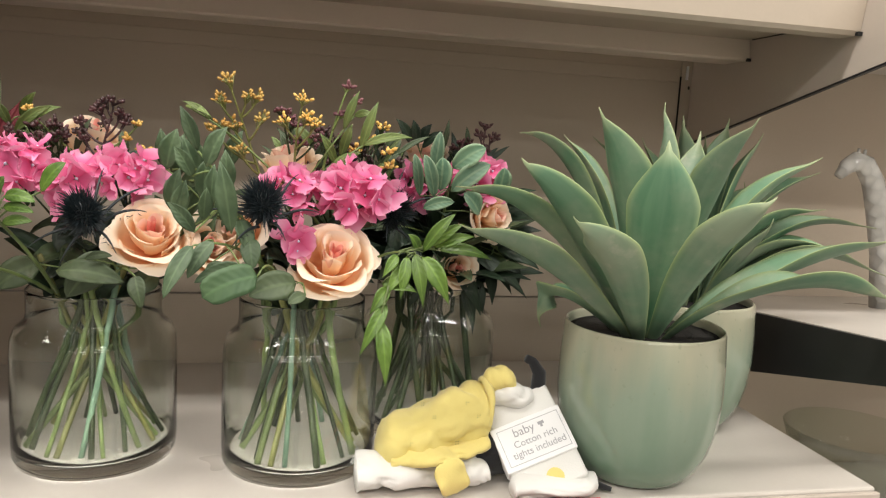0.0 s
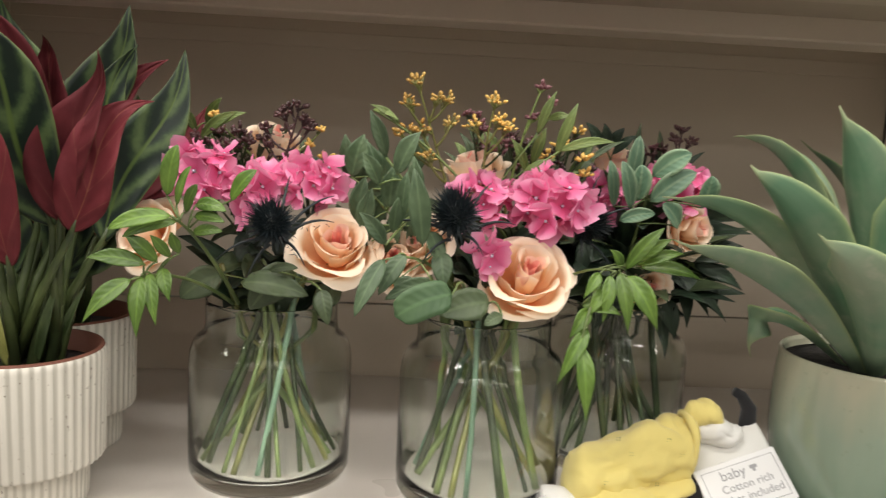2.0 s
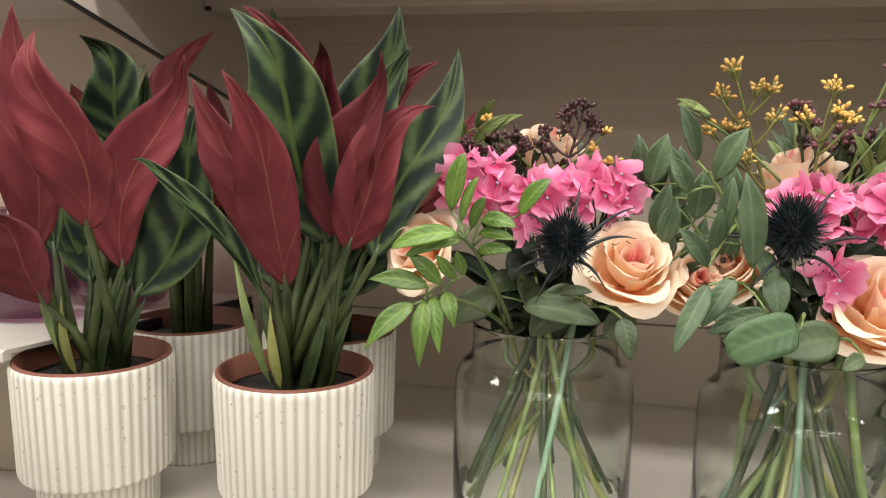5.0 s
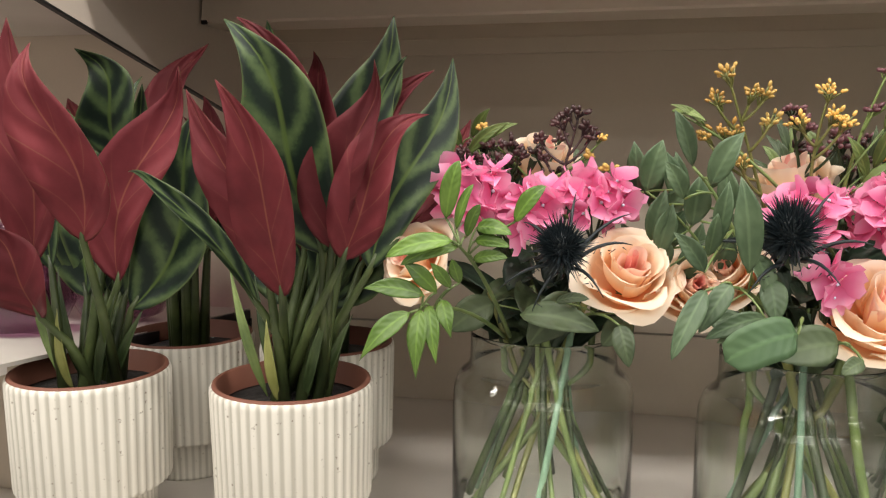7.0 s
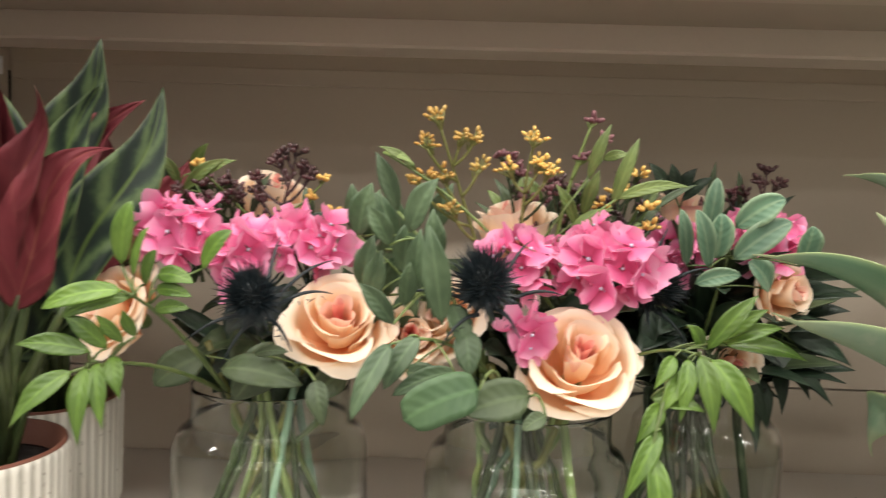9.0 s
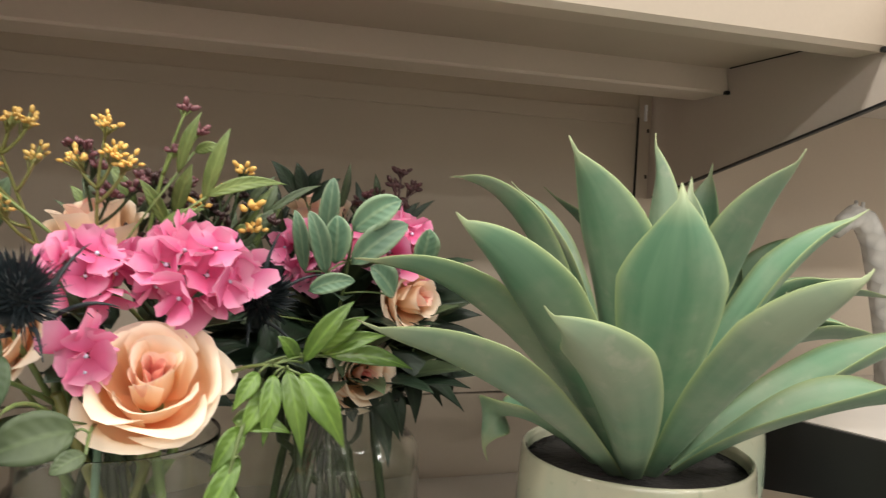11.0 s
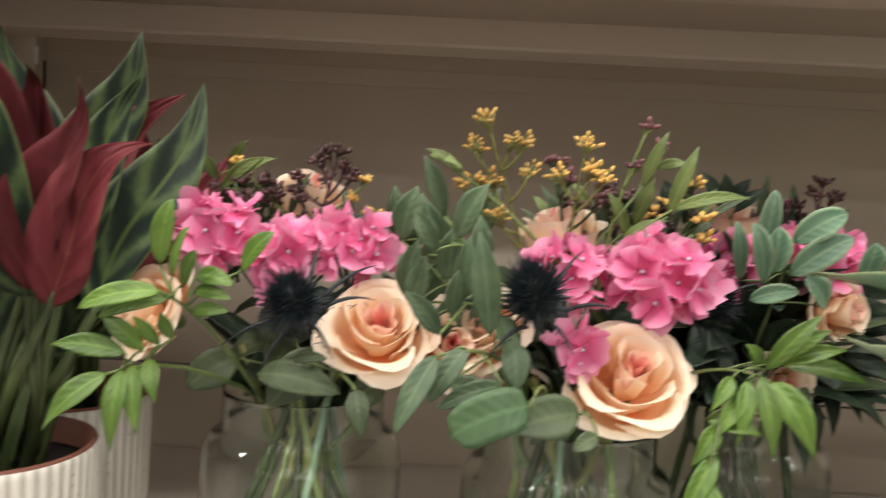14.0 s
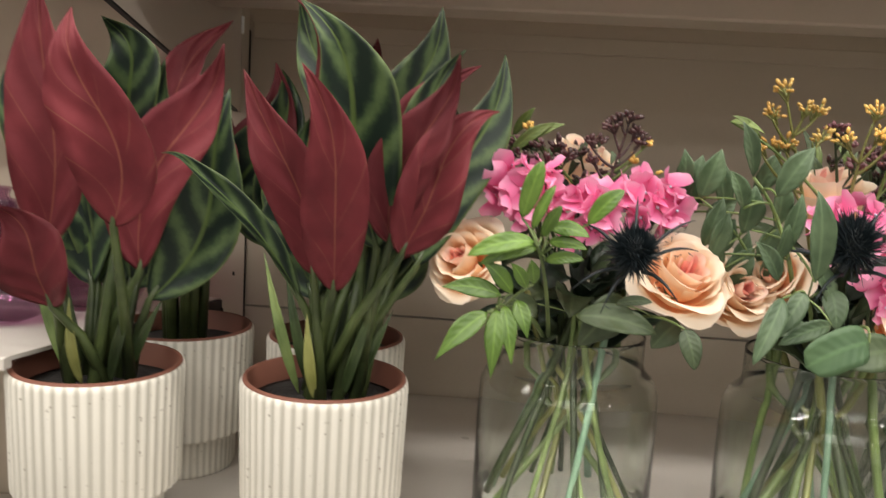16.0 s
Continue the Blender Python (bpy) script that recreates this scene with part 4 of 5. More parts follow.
def thistle(ob, at, toward, radius, seed):
    """A spiny blue-black ball with long thorny bracts."""
    r = random.Random(seed)
    at = Vector(at)
    turn = Vector(toward).to_track_quat("Z", "Y")
    bm = bmesh.new()
    bmesh.ops.create_uvsphere(bm, u_segments=16, v_segments=10, radius=radius * 0.52)
    bmesh.ops.scale(bm, vec=(1, 1, 1.4), verts=bm.verts)
    n = 420
    for k in range(n):
        c = 1 - 1.9 * (k + 0.5) / n
        s = math.sqrt(max(0, 1 - c * c))
        a = 2.39996 * k
        d = Vector((s * math.cos(a), s * math.sin(a), c * 1.4))
        e = (d + Vector((r.uniform(-0.3, 0.3), r.uniform(-0.3, 0.3), 0.35 + r.uniform(-0.2, 0.3)))).normalized()
        p = d * radius * 0.50
        q = p + e * radius * r.uniform(0.18, 0.80)
        side = e.orthogonal().normalized() * radius * 0.045
        o = e.cross(side)
        v = [bm.verts.new(p + side), bm.verts.new(p - 0.5 * side + 0.87 * o), bm.verts.new(p - 0.5 * side - 0.87 * o), bm.verts.new(q)]
        bm.faces.new((v[0], v[1], v[3])), bm.faces.new((v[1], v[2], v[3])), bm.faces.new((v[2], v[0], v[3]))
    bmesh.ops.transform(bm, matrix=Matrix.Translation(at) @ turn.to_matrix().to_4x4(), verts=bm.verts)
    head = part("thistle", bm, M_THISTLE, ob, "dark spiny thistle head", False)
    for k in range(7):
        a = 2 * math.pi * k / 7 + r.uniform(-0.3, 0.3)
        d = turn @ Vector((math.cos(a), math.sin(a), r.uniform(-0.25, 0.6)))
        b = at + d * radius * 0.5 - (turn @ Vector((0, 0, radius * 0.8)))
        t = b + d * radius * r.uniform(1.5, 2.2) + Vector((0, 0, 0.004))
        bm = bmesh.new()
        tube(bm, bow(b, t, (0, 0, 0.004), 6), [0.0013, 0.0012, 0.0011, 0.0010, 0.0008, 0.0005, 0.0002], 5)
        for i in range(5):
            p = b.lerp(t, 0.25 + 0.14 * i)
            tube(bm, [p, p + Vector((r.uniform(-1, 1), -0.3, r.uniform(-1, 1))) * 0.004], [0.0004, 0.0001], 3)
        part("bract", bm, M_THISTLE, head)
    return head


def sprig(ob, rows, root, mat, label, profile=width_oval, fold=0.25, wave=0.03, toward=(0.05, -1, 0.45), stem=M_STEM, r0=0.0011):
    """A leafy twig: leaves from base to tip along one stalk that starts at root."""
    rows = [(Vector(b), Vector(t), w) for b, t, w in rows]
    ends = [b for b, t, w in rows]
    bm = bmesh.new()
    last = Vector(root)
    far = max(ends, key=lambda p: (p - last).length)
    line = bow(last, far, (0, -0.01, 0.012), 8)
    tube(bm, line, [r0 * (1.25 - 0.08 * i) for i in range(9)], 6)
    for b in ends:
        near = min(line, key=lambda p: (p - b).length + 0.15 * (p - last).length)
        if (near - b).length > 0.002:
            tube(bm, bow(near, b, (0, -0.002, 0.002), 4), r0 * 0.55, 5)
    twig = part("sprig", bm, stem, ob, label)
    for k, (b, t, w) in enumerate(rows):
        bm = bmesh.new()
        d = t - b
        f = Vector(toward) + Vector((rnd.uniform(-0.35, 0.35), 0, rnd.uniform(-0.3, 0.3)))
        mid = b.lerp(t, 0.5) + Vector((0, -0.10, 0.09)) * d.length
        blade(bm, b, mid, t, w * (1.3 if mat is M_FERN else 1.0 if profile is not width_lance else 1.12), f, profile, fold=fold, thick=0.0005, n=12, half=3, wave=wave, twist=rnd.uniform(-0.5, 0.5), seed=k * 1.9)
        part("leaf", bm, mat, twig)
    return twig


BUD = bmesh.new()
bmesh.ops.create_icosphere(BUD, subdivisions=1, radius=1.0)
BUD_V = [v.co.copy() for v in BUD.verts]
BUD_F = [[v.index for v in f.verts] for f in BUD.faces]
BUD.free()


def berries(ob, tips, root, mat, label, stalk, size=0.0024, each=7, spread=0.006, seed=1):
    """A branching spray whose twigs end in clusters of small buds."""
    r = random.Random(seed)
    root = Vector(root)
    bm, bb = bmesh.new(), bmesh.new()
    tips = sorted([Vector(t) - Vector((0, 0, 0.55 * spread)) for t in tips], key=lambda t: -t.z)
    axis = bow(root, tips[0], (r.uniform(-0.005, 0.005), 0, 0), 12)
    tube(bm, axis, [0.0014 - 0.00006 * i for i in range(13)], 6)
    for n, t in enumerate(tips):
        fork = min(axis, key=lambda p: abs(p.z - (t.z - 0.010 - 0.45 * abs(t.x - p.x))))
        if n:
            tube(bm, bow(fork, t, (0, 0, -0.3 * abs(t.x - fork.x) * 0.5), 6), [0.0011, 0.001, 0.001, 0.0009, 0.0009, 0.0008, 0.0007], 5)
        down = (fork - t).normalized() if n else (axis[-3] - t).normalized()
        for k in range(each):
            d = Vector((r.gauss(0, 1), r.gauss(0, 1), abs(r.gauss(0.4, 0.8)))).normalized()
            st = t + down * spread * r.uniform(0.2, 1.0)
            p = t + d * spread * r.uniform(0.35, 1.05)
            tube(bm, [st, p], 0.0005, 4)
            s = size * r.uniform(0.75, 1.15)
            q = d.to_track_quat("Z", "Y")
            vs = [bb.verts.new(p + q @ Vector((c.x * s * 0.8, c.y * s * 0.8, c.z * s * 1.5))) for c in BUD_V]
            for f in BUD_F:
                bb.faces.new([vs[i] for i in f])
    twig = part("berry_spray", bm, stalk, ob, label)
    tagged(part("bud", bb, mat, twig), kind="stuff")
    return twig


def bouquet(x, y, label, dark=False):
    """A round-shouldered glass jar with its stems."""
    ob = thing("flower_vase", (x, y, 0), label, "vase of flowers", "glass vases of flowers")
    outer = [(0.0004, 0.0), (0.056, 0.0), (0.0632, 0.002), (0.0657, 0.008), (0.066, 0.02), (0.066, 0.095), (0.0650, 0.106), (0.0615, 0.1145), (0.0565, 0.119), (0.0540, 0.1225), (0.0532, 0.128), (0.0532, 0.144), (0.0532, 0.1466), (0.0529, 0.1472)]
    inner = [(0.0525, 0.1472), (0.0523, 0.1466), (0.0522, 0.144), (0.0522, 0.128), (0.0530, 0.1219), (0.0550, 0.1172), (0.0602, 0.1126), (0.0635, 0.105), (0.0644, 0.095), (0.0644, 0.024), (0.0630, 0.0150), (0.0580, 0.0120), (0.0300, 0.0100), (0.0004, 0.0095)]
    bm = bmesh.new()
    lathe(bm, outer + inner, (x, y, 0.0005), 72)
    jar = part("jar", bm, M_JAR, ob, "clear glass jar with rounded shoulders")
    jar.visible_shadow = False
    rr = random.Random(int(1000 * (x + 2)))
    mats = (M_STEM, M_STEM_DARK, M_STEM, M_STEM_YELLOW, M_STEM_BLUE, M_STEM_DARK)
    for k in range(22):
        a = 2 * math.pi * k / 22 + rr.uniform(-0.16, 0.16)
        f0 = rr.uniform(0.84, 1.02)
        foot = Vector((x + 0.056 * math.cos(a) * f0, y + 0.056 * math.sin(a) * f0, 0.0135))
        c = a + (math.pi if k % 3 == 0 else 0) + rr.uniform(-0.7, 0.7)
        o = rr.uniform(0.006, 0.022) if k % 4 else 0.034
        neck = Vector((x + o * math.cos(c), y + o * math.sin(c), 0.117 + rr.uniform(-0.008, 0.010)))
        top = neck + (neck - foot) * 0.42
        top = Vector((x + max(-0.036, min(0.036, top.x - x)), y + max(-0.036, min(0.036, top.y - y)), 0.178))
        bm = bmesh.new()
        tube(bm, bow(foot, neck, (rr.uniform(-0.002, 0.002), rr.uniform(-0.002, 0.002), 0), 5) + [neck.lerp(top, 0.5), top], rr.uniform(0.0019, 0.0032), 8)
        # dark: the rear jar's shade is put into the stems' colour
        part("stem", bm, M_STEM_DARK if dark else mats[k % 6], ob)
    return ob


def inner_leaves(ob, x, y, count, seed, reach=0.055):
    """The dark mass of leaves in the middle of a bunch, just over the jar."""
    r = random.Random(seed)
    for k in range(count):
        a = 2.4 * k
        b = Vector((x, y, r.uniform(0.128, 0.205))) + Vector((math.cos(a), math.sin(a), 0)) * 0.012
        t = b + Vector((math.cos(a), 0.8 * math.sin(a), r.uniform(-0.25, 0.7))) * reach * r.uniform(0.75, 1.2)
        t.z = max(t.z, 0.16 if k % 4 else 0.135)
        if k % 4 == 0:
            t.x, t.y = x + (t.x - x) * 0.6, y + (t.y - y) * 0.6
        bm = bmesh.new()
        blade(bm, b, b.lerp(t, 0.5) + Vector((0, 0, 0.008)), t, r.uniform(0.018, 0.03), (0.2, -0.5, 1), width_oval, fold=0.3, n=8, half=2, wave=0.05, seed=k)
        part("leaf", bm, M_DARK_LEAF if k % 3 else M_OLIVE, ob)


def tuft(ob, x, y, count, seed, mats, low=0.21, high=0.30, spread=0.075):
    """Thin leaves that stand up out of a bunch behind its flowers."""
    r = random.Random(seed)
    for k in range(count):
        a = 2.4 * k + r.uniform(-0.3, 0.3)
        d = Vector((math.cos(a), 0.45 * math.sin(a) + 0.25, 0))
        b = Vector((x, y + 0.01, low)) + d * r.uniform(0.01, 0.045)
        t = Vector((x, y + 0.01, 0)) + d * spread * r.uniform(0.55, 1.05) + Vector((0, 0, high - r.uniform(0, 0.035)))
        b = b.lerp(t, 0.35)
        bm = bmesh.new()
        tube(bm, [Vector((x, y + 0.01, low - 0.02)), b], [0.0012, 0.0007], 5)
        twig = part("sprig", bm, M_STEM_DARK, ob, "thin leafy twig behind the flowers")
        for i in range(3):
            q = b.lerp(t, 0.3 * i)
            e = q + (t - b) * 0.55 + Vector((r.uniform(-0.018, 0.018), 0, r.uniform(-0.012, 0.006)))
            bm = bmesh.new()
            blade(bm, q, q.lerp(e, 0.5) + Vector((0, -0.003, 0.003)), e, r.uniform(0.005, 0.009), (0.2, -1, 0.4), width_lance, fold=0.4, n=8, half=2, wave=0.04, seed=k)
            part("leaf", bm, mats[(k + i) % len(mats)], twig)


ROWS_FERN_LEFT = [
    ((-0.206, -0.075, 0.227), (-0.242, -0.083, 0.218), 0.009),
    ((-0.204, -0.070, 0.223), (-0.235, -0.078, 0.213), 0.007),
    ((-0.213, -0.060, 0.238), (-0.204, -0.068, 0.271), 0.009),
    ((-0.207, -0.060, 0.232), (-0.196, -0.068, 0.258), 0.006),
    ((-0.201, -0.060, 0.228), (-0.192, -0.068, 0.247), 0.006),
    ((-0.175, -0.050, 0.236), (-0.157, -0.058, 0.257), 0.009),
    ((-0.196, -0.055, 0.233), (-0.175, -0.063, 0.230), 0.008),
    ((-0.197, -0.055, 0.225), (-0.176, -0.063, 0.223), 0.006),
    ((-0.198, -0.055, 0.214), (-0.177, -0.063, 0.217), 0.006),
]
ROWS_FERN_LOW = [
    ((-0.222, -0.075, 0.196), (-0.255, -0.083, 0.200), 0.009),
    ((-0.216, -0.070, 0.197), (-0.234, -0.078, 0.215), 0.008),
    ((-0.208, -0.070, 0.200), (-0.218, -0.078, 0.215), 0.006),
    ((-0.204, -0.065, 0.202), (-0.207, -0.073, 0.217), 0.006),
    ((-0.229, -0.080, 0.187), (-0.256, -0.088, 0.160), 0.010),
    ((-0.224, -0.075, 0.188), (-0.225, -0.083, 0.150), 0.009),
    ((-0.220, -0.072, 0.190), (-0.214, -0.080, 0.158), 0.008),
    ((-0.213, -0.070, 0.193), (-0.206, -0.078, 0.173), 0.008),
]
ROWS_RUSCUS_HIGH = [
    ((-0.076, -0.020, 0.268), (-0.088, -0.028, 0.300), 0.010),
    ((-0.068, -0.040, 0.258), (-0.053, -0.048, 0.287), 0.014),
    ((-0.080, -0.020, 0.249), (-0.092, -0.028, 0.271), 0.011),
    ((-0.049, -0.060, 0.213), (-0.057, -0.068, 0.264), 0.014),
    ((-0.064, -0.050, 0.227), (-0.061, -0.058, 0.261), 0.010),
    ((-0.069, -0.050, 0.220), (-0.066, -0.058, 0.244), 0.010),
    ((-0.073, -0.070, 0.214), (-0.090, -0.078, 0.235), 0.010),
    ((-0.104, 0.030, 0.250), (-0.108, 0.022, 0.283), 0.012),
    ((-0.097, 0.030, 0.242), (-0.093, 0.022, 0.276), 0.012),
    ((-0.090, 0.010, 0.216), (-0.077, 0.002, 0.241), 0.017),
    ((-0.089, 0.020, 0.235), (-0.074, 0.012, 0.252), 0.014),
]
ROWS_RUSCUS_LOW = [
    ((-0.073, -0.080, 0.206), (-0.090, -0.095, 0.172), 0.012),
    ((-0.060, -0.075, 0.209), (-0.076, -0.083, 0.184), 0.012),
    ((-0.042, -0.070, 0.191), (-0.072, -0.078, 0.180), 0.011),
    ((-0.037, -0.050, 0.208), (-0.034, -0.058, 0.186), 0.015),
    ((-0.044, -0.045, 0.221), (-0.036, -0.053, 0.197), 0.014),
    ((-0.067, -0.050, 0.185), (-0.046, -0.058, 0.180), 0.014),
]
ROWS_BROAD = [
    ((-0.03, -0.088, 0.187), (-0.065, -0.098, 0.174), 0.022),
]
ROWS_COLLAR_RIGHT = [
    ((-0.003, -0.060, 0.177), (-0.036, -0.068, 0.169), 0.023),
    ((0.003, -0.080, 0.173), (-0.009, -0.088, 0.168), 0.009),
    ((-0.028, -0.050, 0.179), (-0.007, -0.058, 0.164), 0.017),
]
ROWS_COLLAR_LEFT = [
    ((-0.174, -0.020, 0.176), (-0.126, -0.028, 0.170), 0.019),
    ((-0.115, -0.050, 0.179), (-0.109, -0.058, 0.157), 0.013),
    ((-0.141, 0.000, 0.184), (-0.170, -0.008, 0.154), 0.027),
    ((-0.196, 0.020, 0.174), (-0.225, 0.012, 0.156), 0.024),
    ((-0.152, -0.030, 0.187), (-0.132, -0.038, 0.191), 0.007),
    ((-0.106, 0.000, 0.173), (-0.124, -0.008, 0.156), 0.019),
]
ROWS_FERN_RIGHT = [
    ((0.095, -0.030, 0.198), (0.118, -0.038, 0.230), 0.009),
    ((0.091, -0.050, 0.197), (0.112, -0.058, 0.162), 0.012),
    ((0.085, -0.050, 0.199), (0.092, -0.058, 0.159), 0.009),
    ((0.079, -0.050, 0.197), (0.074, -0.058, 0.165), 0.008),
    ((0.106, -0.020, 0.200), (0.137, -0.028, 0.211), 0.008),
    ((0.112, -0.010, 0.197), (0.155, -0.018, 0.191), 0.009),
    ((0.072, -0.050, 0.198), (0.060, -0.058, 0.182), 0.007),
    ((0.078, -0.050, 0.191), (0.063, -0.058, 0.168), 0.008),
    ((0.102, -0.020, 0.201), (0.128, -0.028, 0.221), 0.008),
    ((0.092, -0.030, 0.199), (0.081, -0.038, 0.213), 0.007),
]
ROWS_FERN_TRAIL = [
    ((0.065, -0.055, 0.174), (0.051, -0.063, 0.155), 0.009),
    ((0.064, -0.060, 0.162), (0.044, -0.068, 0.125), 0.009),
    ((0.059, -0.065, 0.151), (0.064, -0.073, 0.102), 0.010),
    ((0.061, -0.050, 0.176), (0.087, -0.058, 0.171), 0.009),
    ((0.056, -0.065, 0.140), (0.066, -0.073, 0.118), 0.006),
]
ROWS_VARIEGATED = [
    ((0.116, 0.050, 0.252), (0.119, 0.042, 0.293), 0.013),
    ((0.131, 0.040, 0.262), (0.158, 0.032, 0.281), 0.019),
    ((0.131, 0.040, 0.242), (0.163, 0.032, 0.267), 0.019),
    ((0.173, 0.040, 0.239), (0.176, 0.032, 0.265), 0.018),
    ((0.116, 0.040, 0.236), (0.104, 0.032, 0.273), 0.013),
    ((0.105, 0.030, 0.227), (0.130, 0.022, 0.234), 0.012),
    ((0.122, 0.045, 0.242), (0.121, 0.037, 0.271), 0.018),
    ((0.105, 0.050, 0.236), (0.097, 0.042, 0.273), 0.010),
    ((0.163, 0.060, 0.221), (0.145, 0.052, 0.240), 0.020),
]
ROWS_TOP = [
    ((0.046, 0.000, 0.274), (0.058, -0.008, 0.313), 0.008),
    ((0.047, -0.005, 0.278), (0.086, -0.013, 0.286), 0.007),
    ((0.033, 0.010, 0.289), (0.044, 0.002, 0.321), 0.007),
    ((0.041, 0.010, 0.301), (0.056, 0.002, 0.303), 0.006),
    ((0.029, 0.020, 0.260), (0.014, 0.012, 0.286), 0.007),
    ((0.032, 0.020, 0.267), (0.040, 0.012, 0.295), 0.008),
    ((-0.087, 0.000, 0.301), (-0.068, -0.008, 0.294), 0.006),
    ((0.023, 0.010, 0.256), (0.047, 0.002, 0.272), 0.009),
    ((-0.068, 0.000, 0.292), (-0.089, -0.008, 0.304), 0.005),
]
ROWS_DARK = [
    ((0.105, 0.100, 0.279), (0.087, 0.092, 0.303), 0.009),
    ((0.109, 0.100, 0.280), (0.103, 0.092, 0.303), 0.009),
    ((0.111, 0.100, 0.282), (0.121, 0.092, 0.300), 0.009),
    ((0.109, 0.110, 0.284), (0.097, 0.102, 0.292), 0.008),
    ((0.114, 0.100, 0.277), (0.132, 0.092, 0.294), 0.008),
    ((0.178, 0.100, 0.179), (0.209, 0.092, 0.140), 0.013),
    ((0.188, 0.100, 0.166), (0.220, 0.092, 0.140), 0.013),
    ((0.171, 0.100, 0.155), (0.181, 0.092, 0.120), 0.013),
    ((0.201, 0.100, 0.176), (0.231, 0.092, 0.169), 0.010),
]
ROWS_HANGING = [
    ((0.166, 0.100, 0.178), (0.225, 0.092, 0.136), 0.014),
    ((0.194, 0.100, 0.184), (0.236, 0.092, 0.165), 0.013),
    ((0.147, 0.090, 0.168), (0.177, 0.082, 0.120), 0.015),
    ((0.129, 0.080, 0.164), (0.103, 0.072, 0.130), 0.013),
    ((0.176, 0.100, 0.189), (0.241, 0.092, 0.186), 0.012),
    ((0.090, 0.070, 0.207), (0.083, 0.062, 0.169), 0.013),
    ((0.159, 0.090, 0.152), (0.169, 0.082, 0.103), 0.013),
    ((0.114, 0.080, 0.190), (0.091, 0.072, 0.154), 0.014),
    ((0.209, 0.110, 0.171), (0.219, 0.102, 0.145), 0.013),
    ((0.089, 0.070, 0.186), (0.120, 0.062, 0.156), 0.015),
    ((0.184, 0.100, 0.167), (0.190, 0.092, 0.129), 0.014),
    ((0.199, 0.120, 0.193), (0.243, 0.112, 0.201), 0.011),
]
ROWS_LEFT = [
    ((-0.221, 0.050, 0.273), (-0.190, 0.042, 0.296), 0.008),
    ((-0.219, 0.060, 0.286), (-0.205, 0.052, 0.306), 0.007),
    ((-0.212, 0.050, 0.281), (-0.184, 0.042, 0.295), 0.007),
    ((-0.227, 0.060, 0.279), (-0.234, 0.052, 0.297), 0.007),
]

V1, V2, V3 = (-0.166, 0.068), (0.006, 0.040), (0.134, 0.122)


def dried_mass(ob, x0, x1, z0, z1, y, count, seed):
    """Several dried sprays that fill the gaps behind the flowers."""
    r = random.Random(seed)
    for k in range(count):
        cx = x0 + (x1 - x0) * (k + 0.5) / count
        tips = [(cx + r.uniform(-0.016, 0.016), y + r.uniform(-0.012, 0.012), r.uniform(z0, z1)) for _ in range(5)]
        berries(ob, tips, (cx * 0.6 + 0.2 * (x0 + x1), y, 0.215), (M_BERRY_B, M_BERRY_P, M_BERRY_B)[k % 3], "dried brown berry spray behind the flowers", M_STEM_DARK, 0.0020, 9, 0.0065, seed + k)


one = bouquet(*V1, "glass jar of peach roses, pink hydrangea and a light fern")
rose(one, (-0.110, -0.012, 0.204), (0.10, -0.72, 0.70), 0.064, 1)
rose(one, (-0.069, 0.006, 0.195), (0.35, -1, 0.5), 0.055, 2)
rose(one, (-0.245, 0.004, 0.203), (-0.5, -1, 0.5), 0.058, 3)
rose(one, (-0.168, 0.075, 0.264), (0.3, -0.4, 1), 0.044, 4, True)
hydrangea(one, (-0.207, 0.022, 0.248), (-0.2, -0.7, 0.8), (0.035, 0.030, 0.024), 16, 5)
hydrangea(one, (-0.168, 0.005, 0.238), (0, -1, 0.3), (0.018, 0.016, 0.020), 9, 6)
hydrangea(one, (-0.132, 0.010, 0.246), (0.3, -0.8, 0.6), (0.027, 0.024, 0.019), 14, 7)
tuft(one, -0.185, 0.055, 9, 61, (M_OLIVE, M_DARK_LEAF), 0.21, 0.285, 0.05)
thistle(one, (-0.148, -0.052, 0.223), (-0.12, -0.75, 0.55), 0.0172, 8)
sprig(one, ROWS_FERN_LEFT, (-0.186, 0.03, 0.15), M_FERN, "light green fern leaves over the jar", width_oval, r0=0.0013)
sprig(one, ROWS_FERN_LOW, (-0.190, 0.03, 0.15), M_FERN, "light green drooping fern leaves", width_lance, r0=0.0013)
sprig(one, ROWS_COLLAR_LEFT, (-0.150, 0.05, 0.15), M_OLIVE, "dull olive leaves round the jar's mouth", width_oval)
sprig(one, ROWS_LEFT, (-0.19, 0.07, 0.2), M_SPRIG, "thin green leaves behind the flowers", width_lance)
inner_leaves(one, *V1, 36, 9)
berries(one, [(-0.154, 0.03, 0.297), (-0.138, 0.03, 0.294), (-0.143, 0.03, 0.304), (-0.150, 0.03, 0.303), (-0.169, 0.03, 0.287), (-0.165, 0.03, 0.274), (-0.135, 0.03, 0.288)], (-0.161, 0.03, 0.235), M_BERRY_B, "dark brown dried berry spray", M_BERRY_B, 0.0021, 9, 0.006, 10)
berries(one, [(-0.201, 0.035, 0.283), (-0.189, 0.04, 0.284), (-0.213, 0.03, 0.275), (-0.196, 0.03, 0.272), (-0.182, 0.035, 0.276), (-0.222, 0.04, 0.268)], (-0.185, 0.06, 0.22), M_BERRY_B, "dark brown dried berry spray", M_STEM_DARK, 0.0021, 10, 0.007, 11)
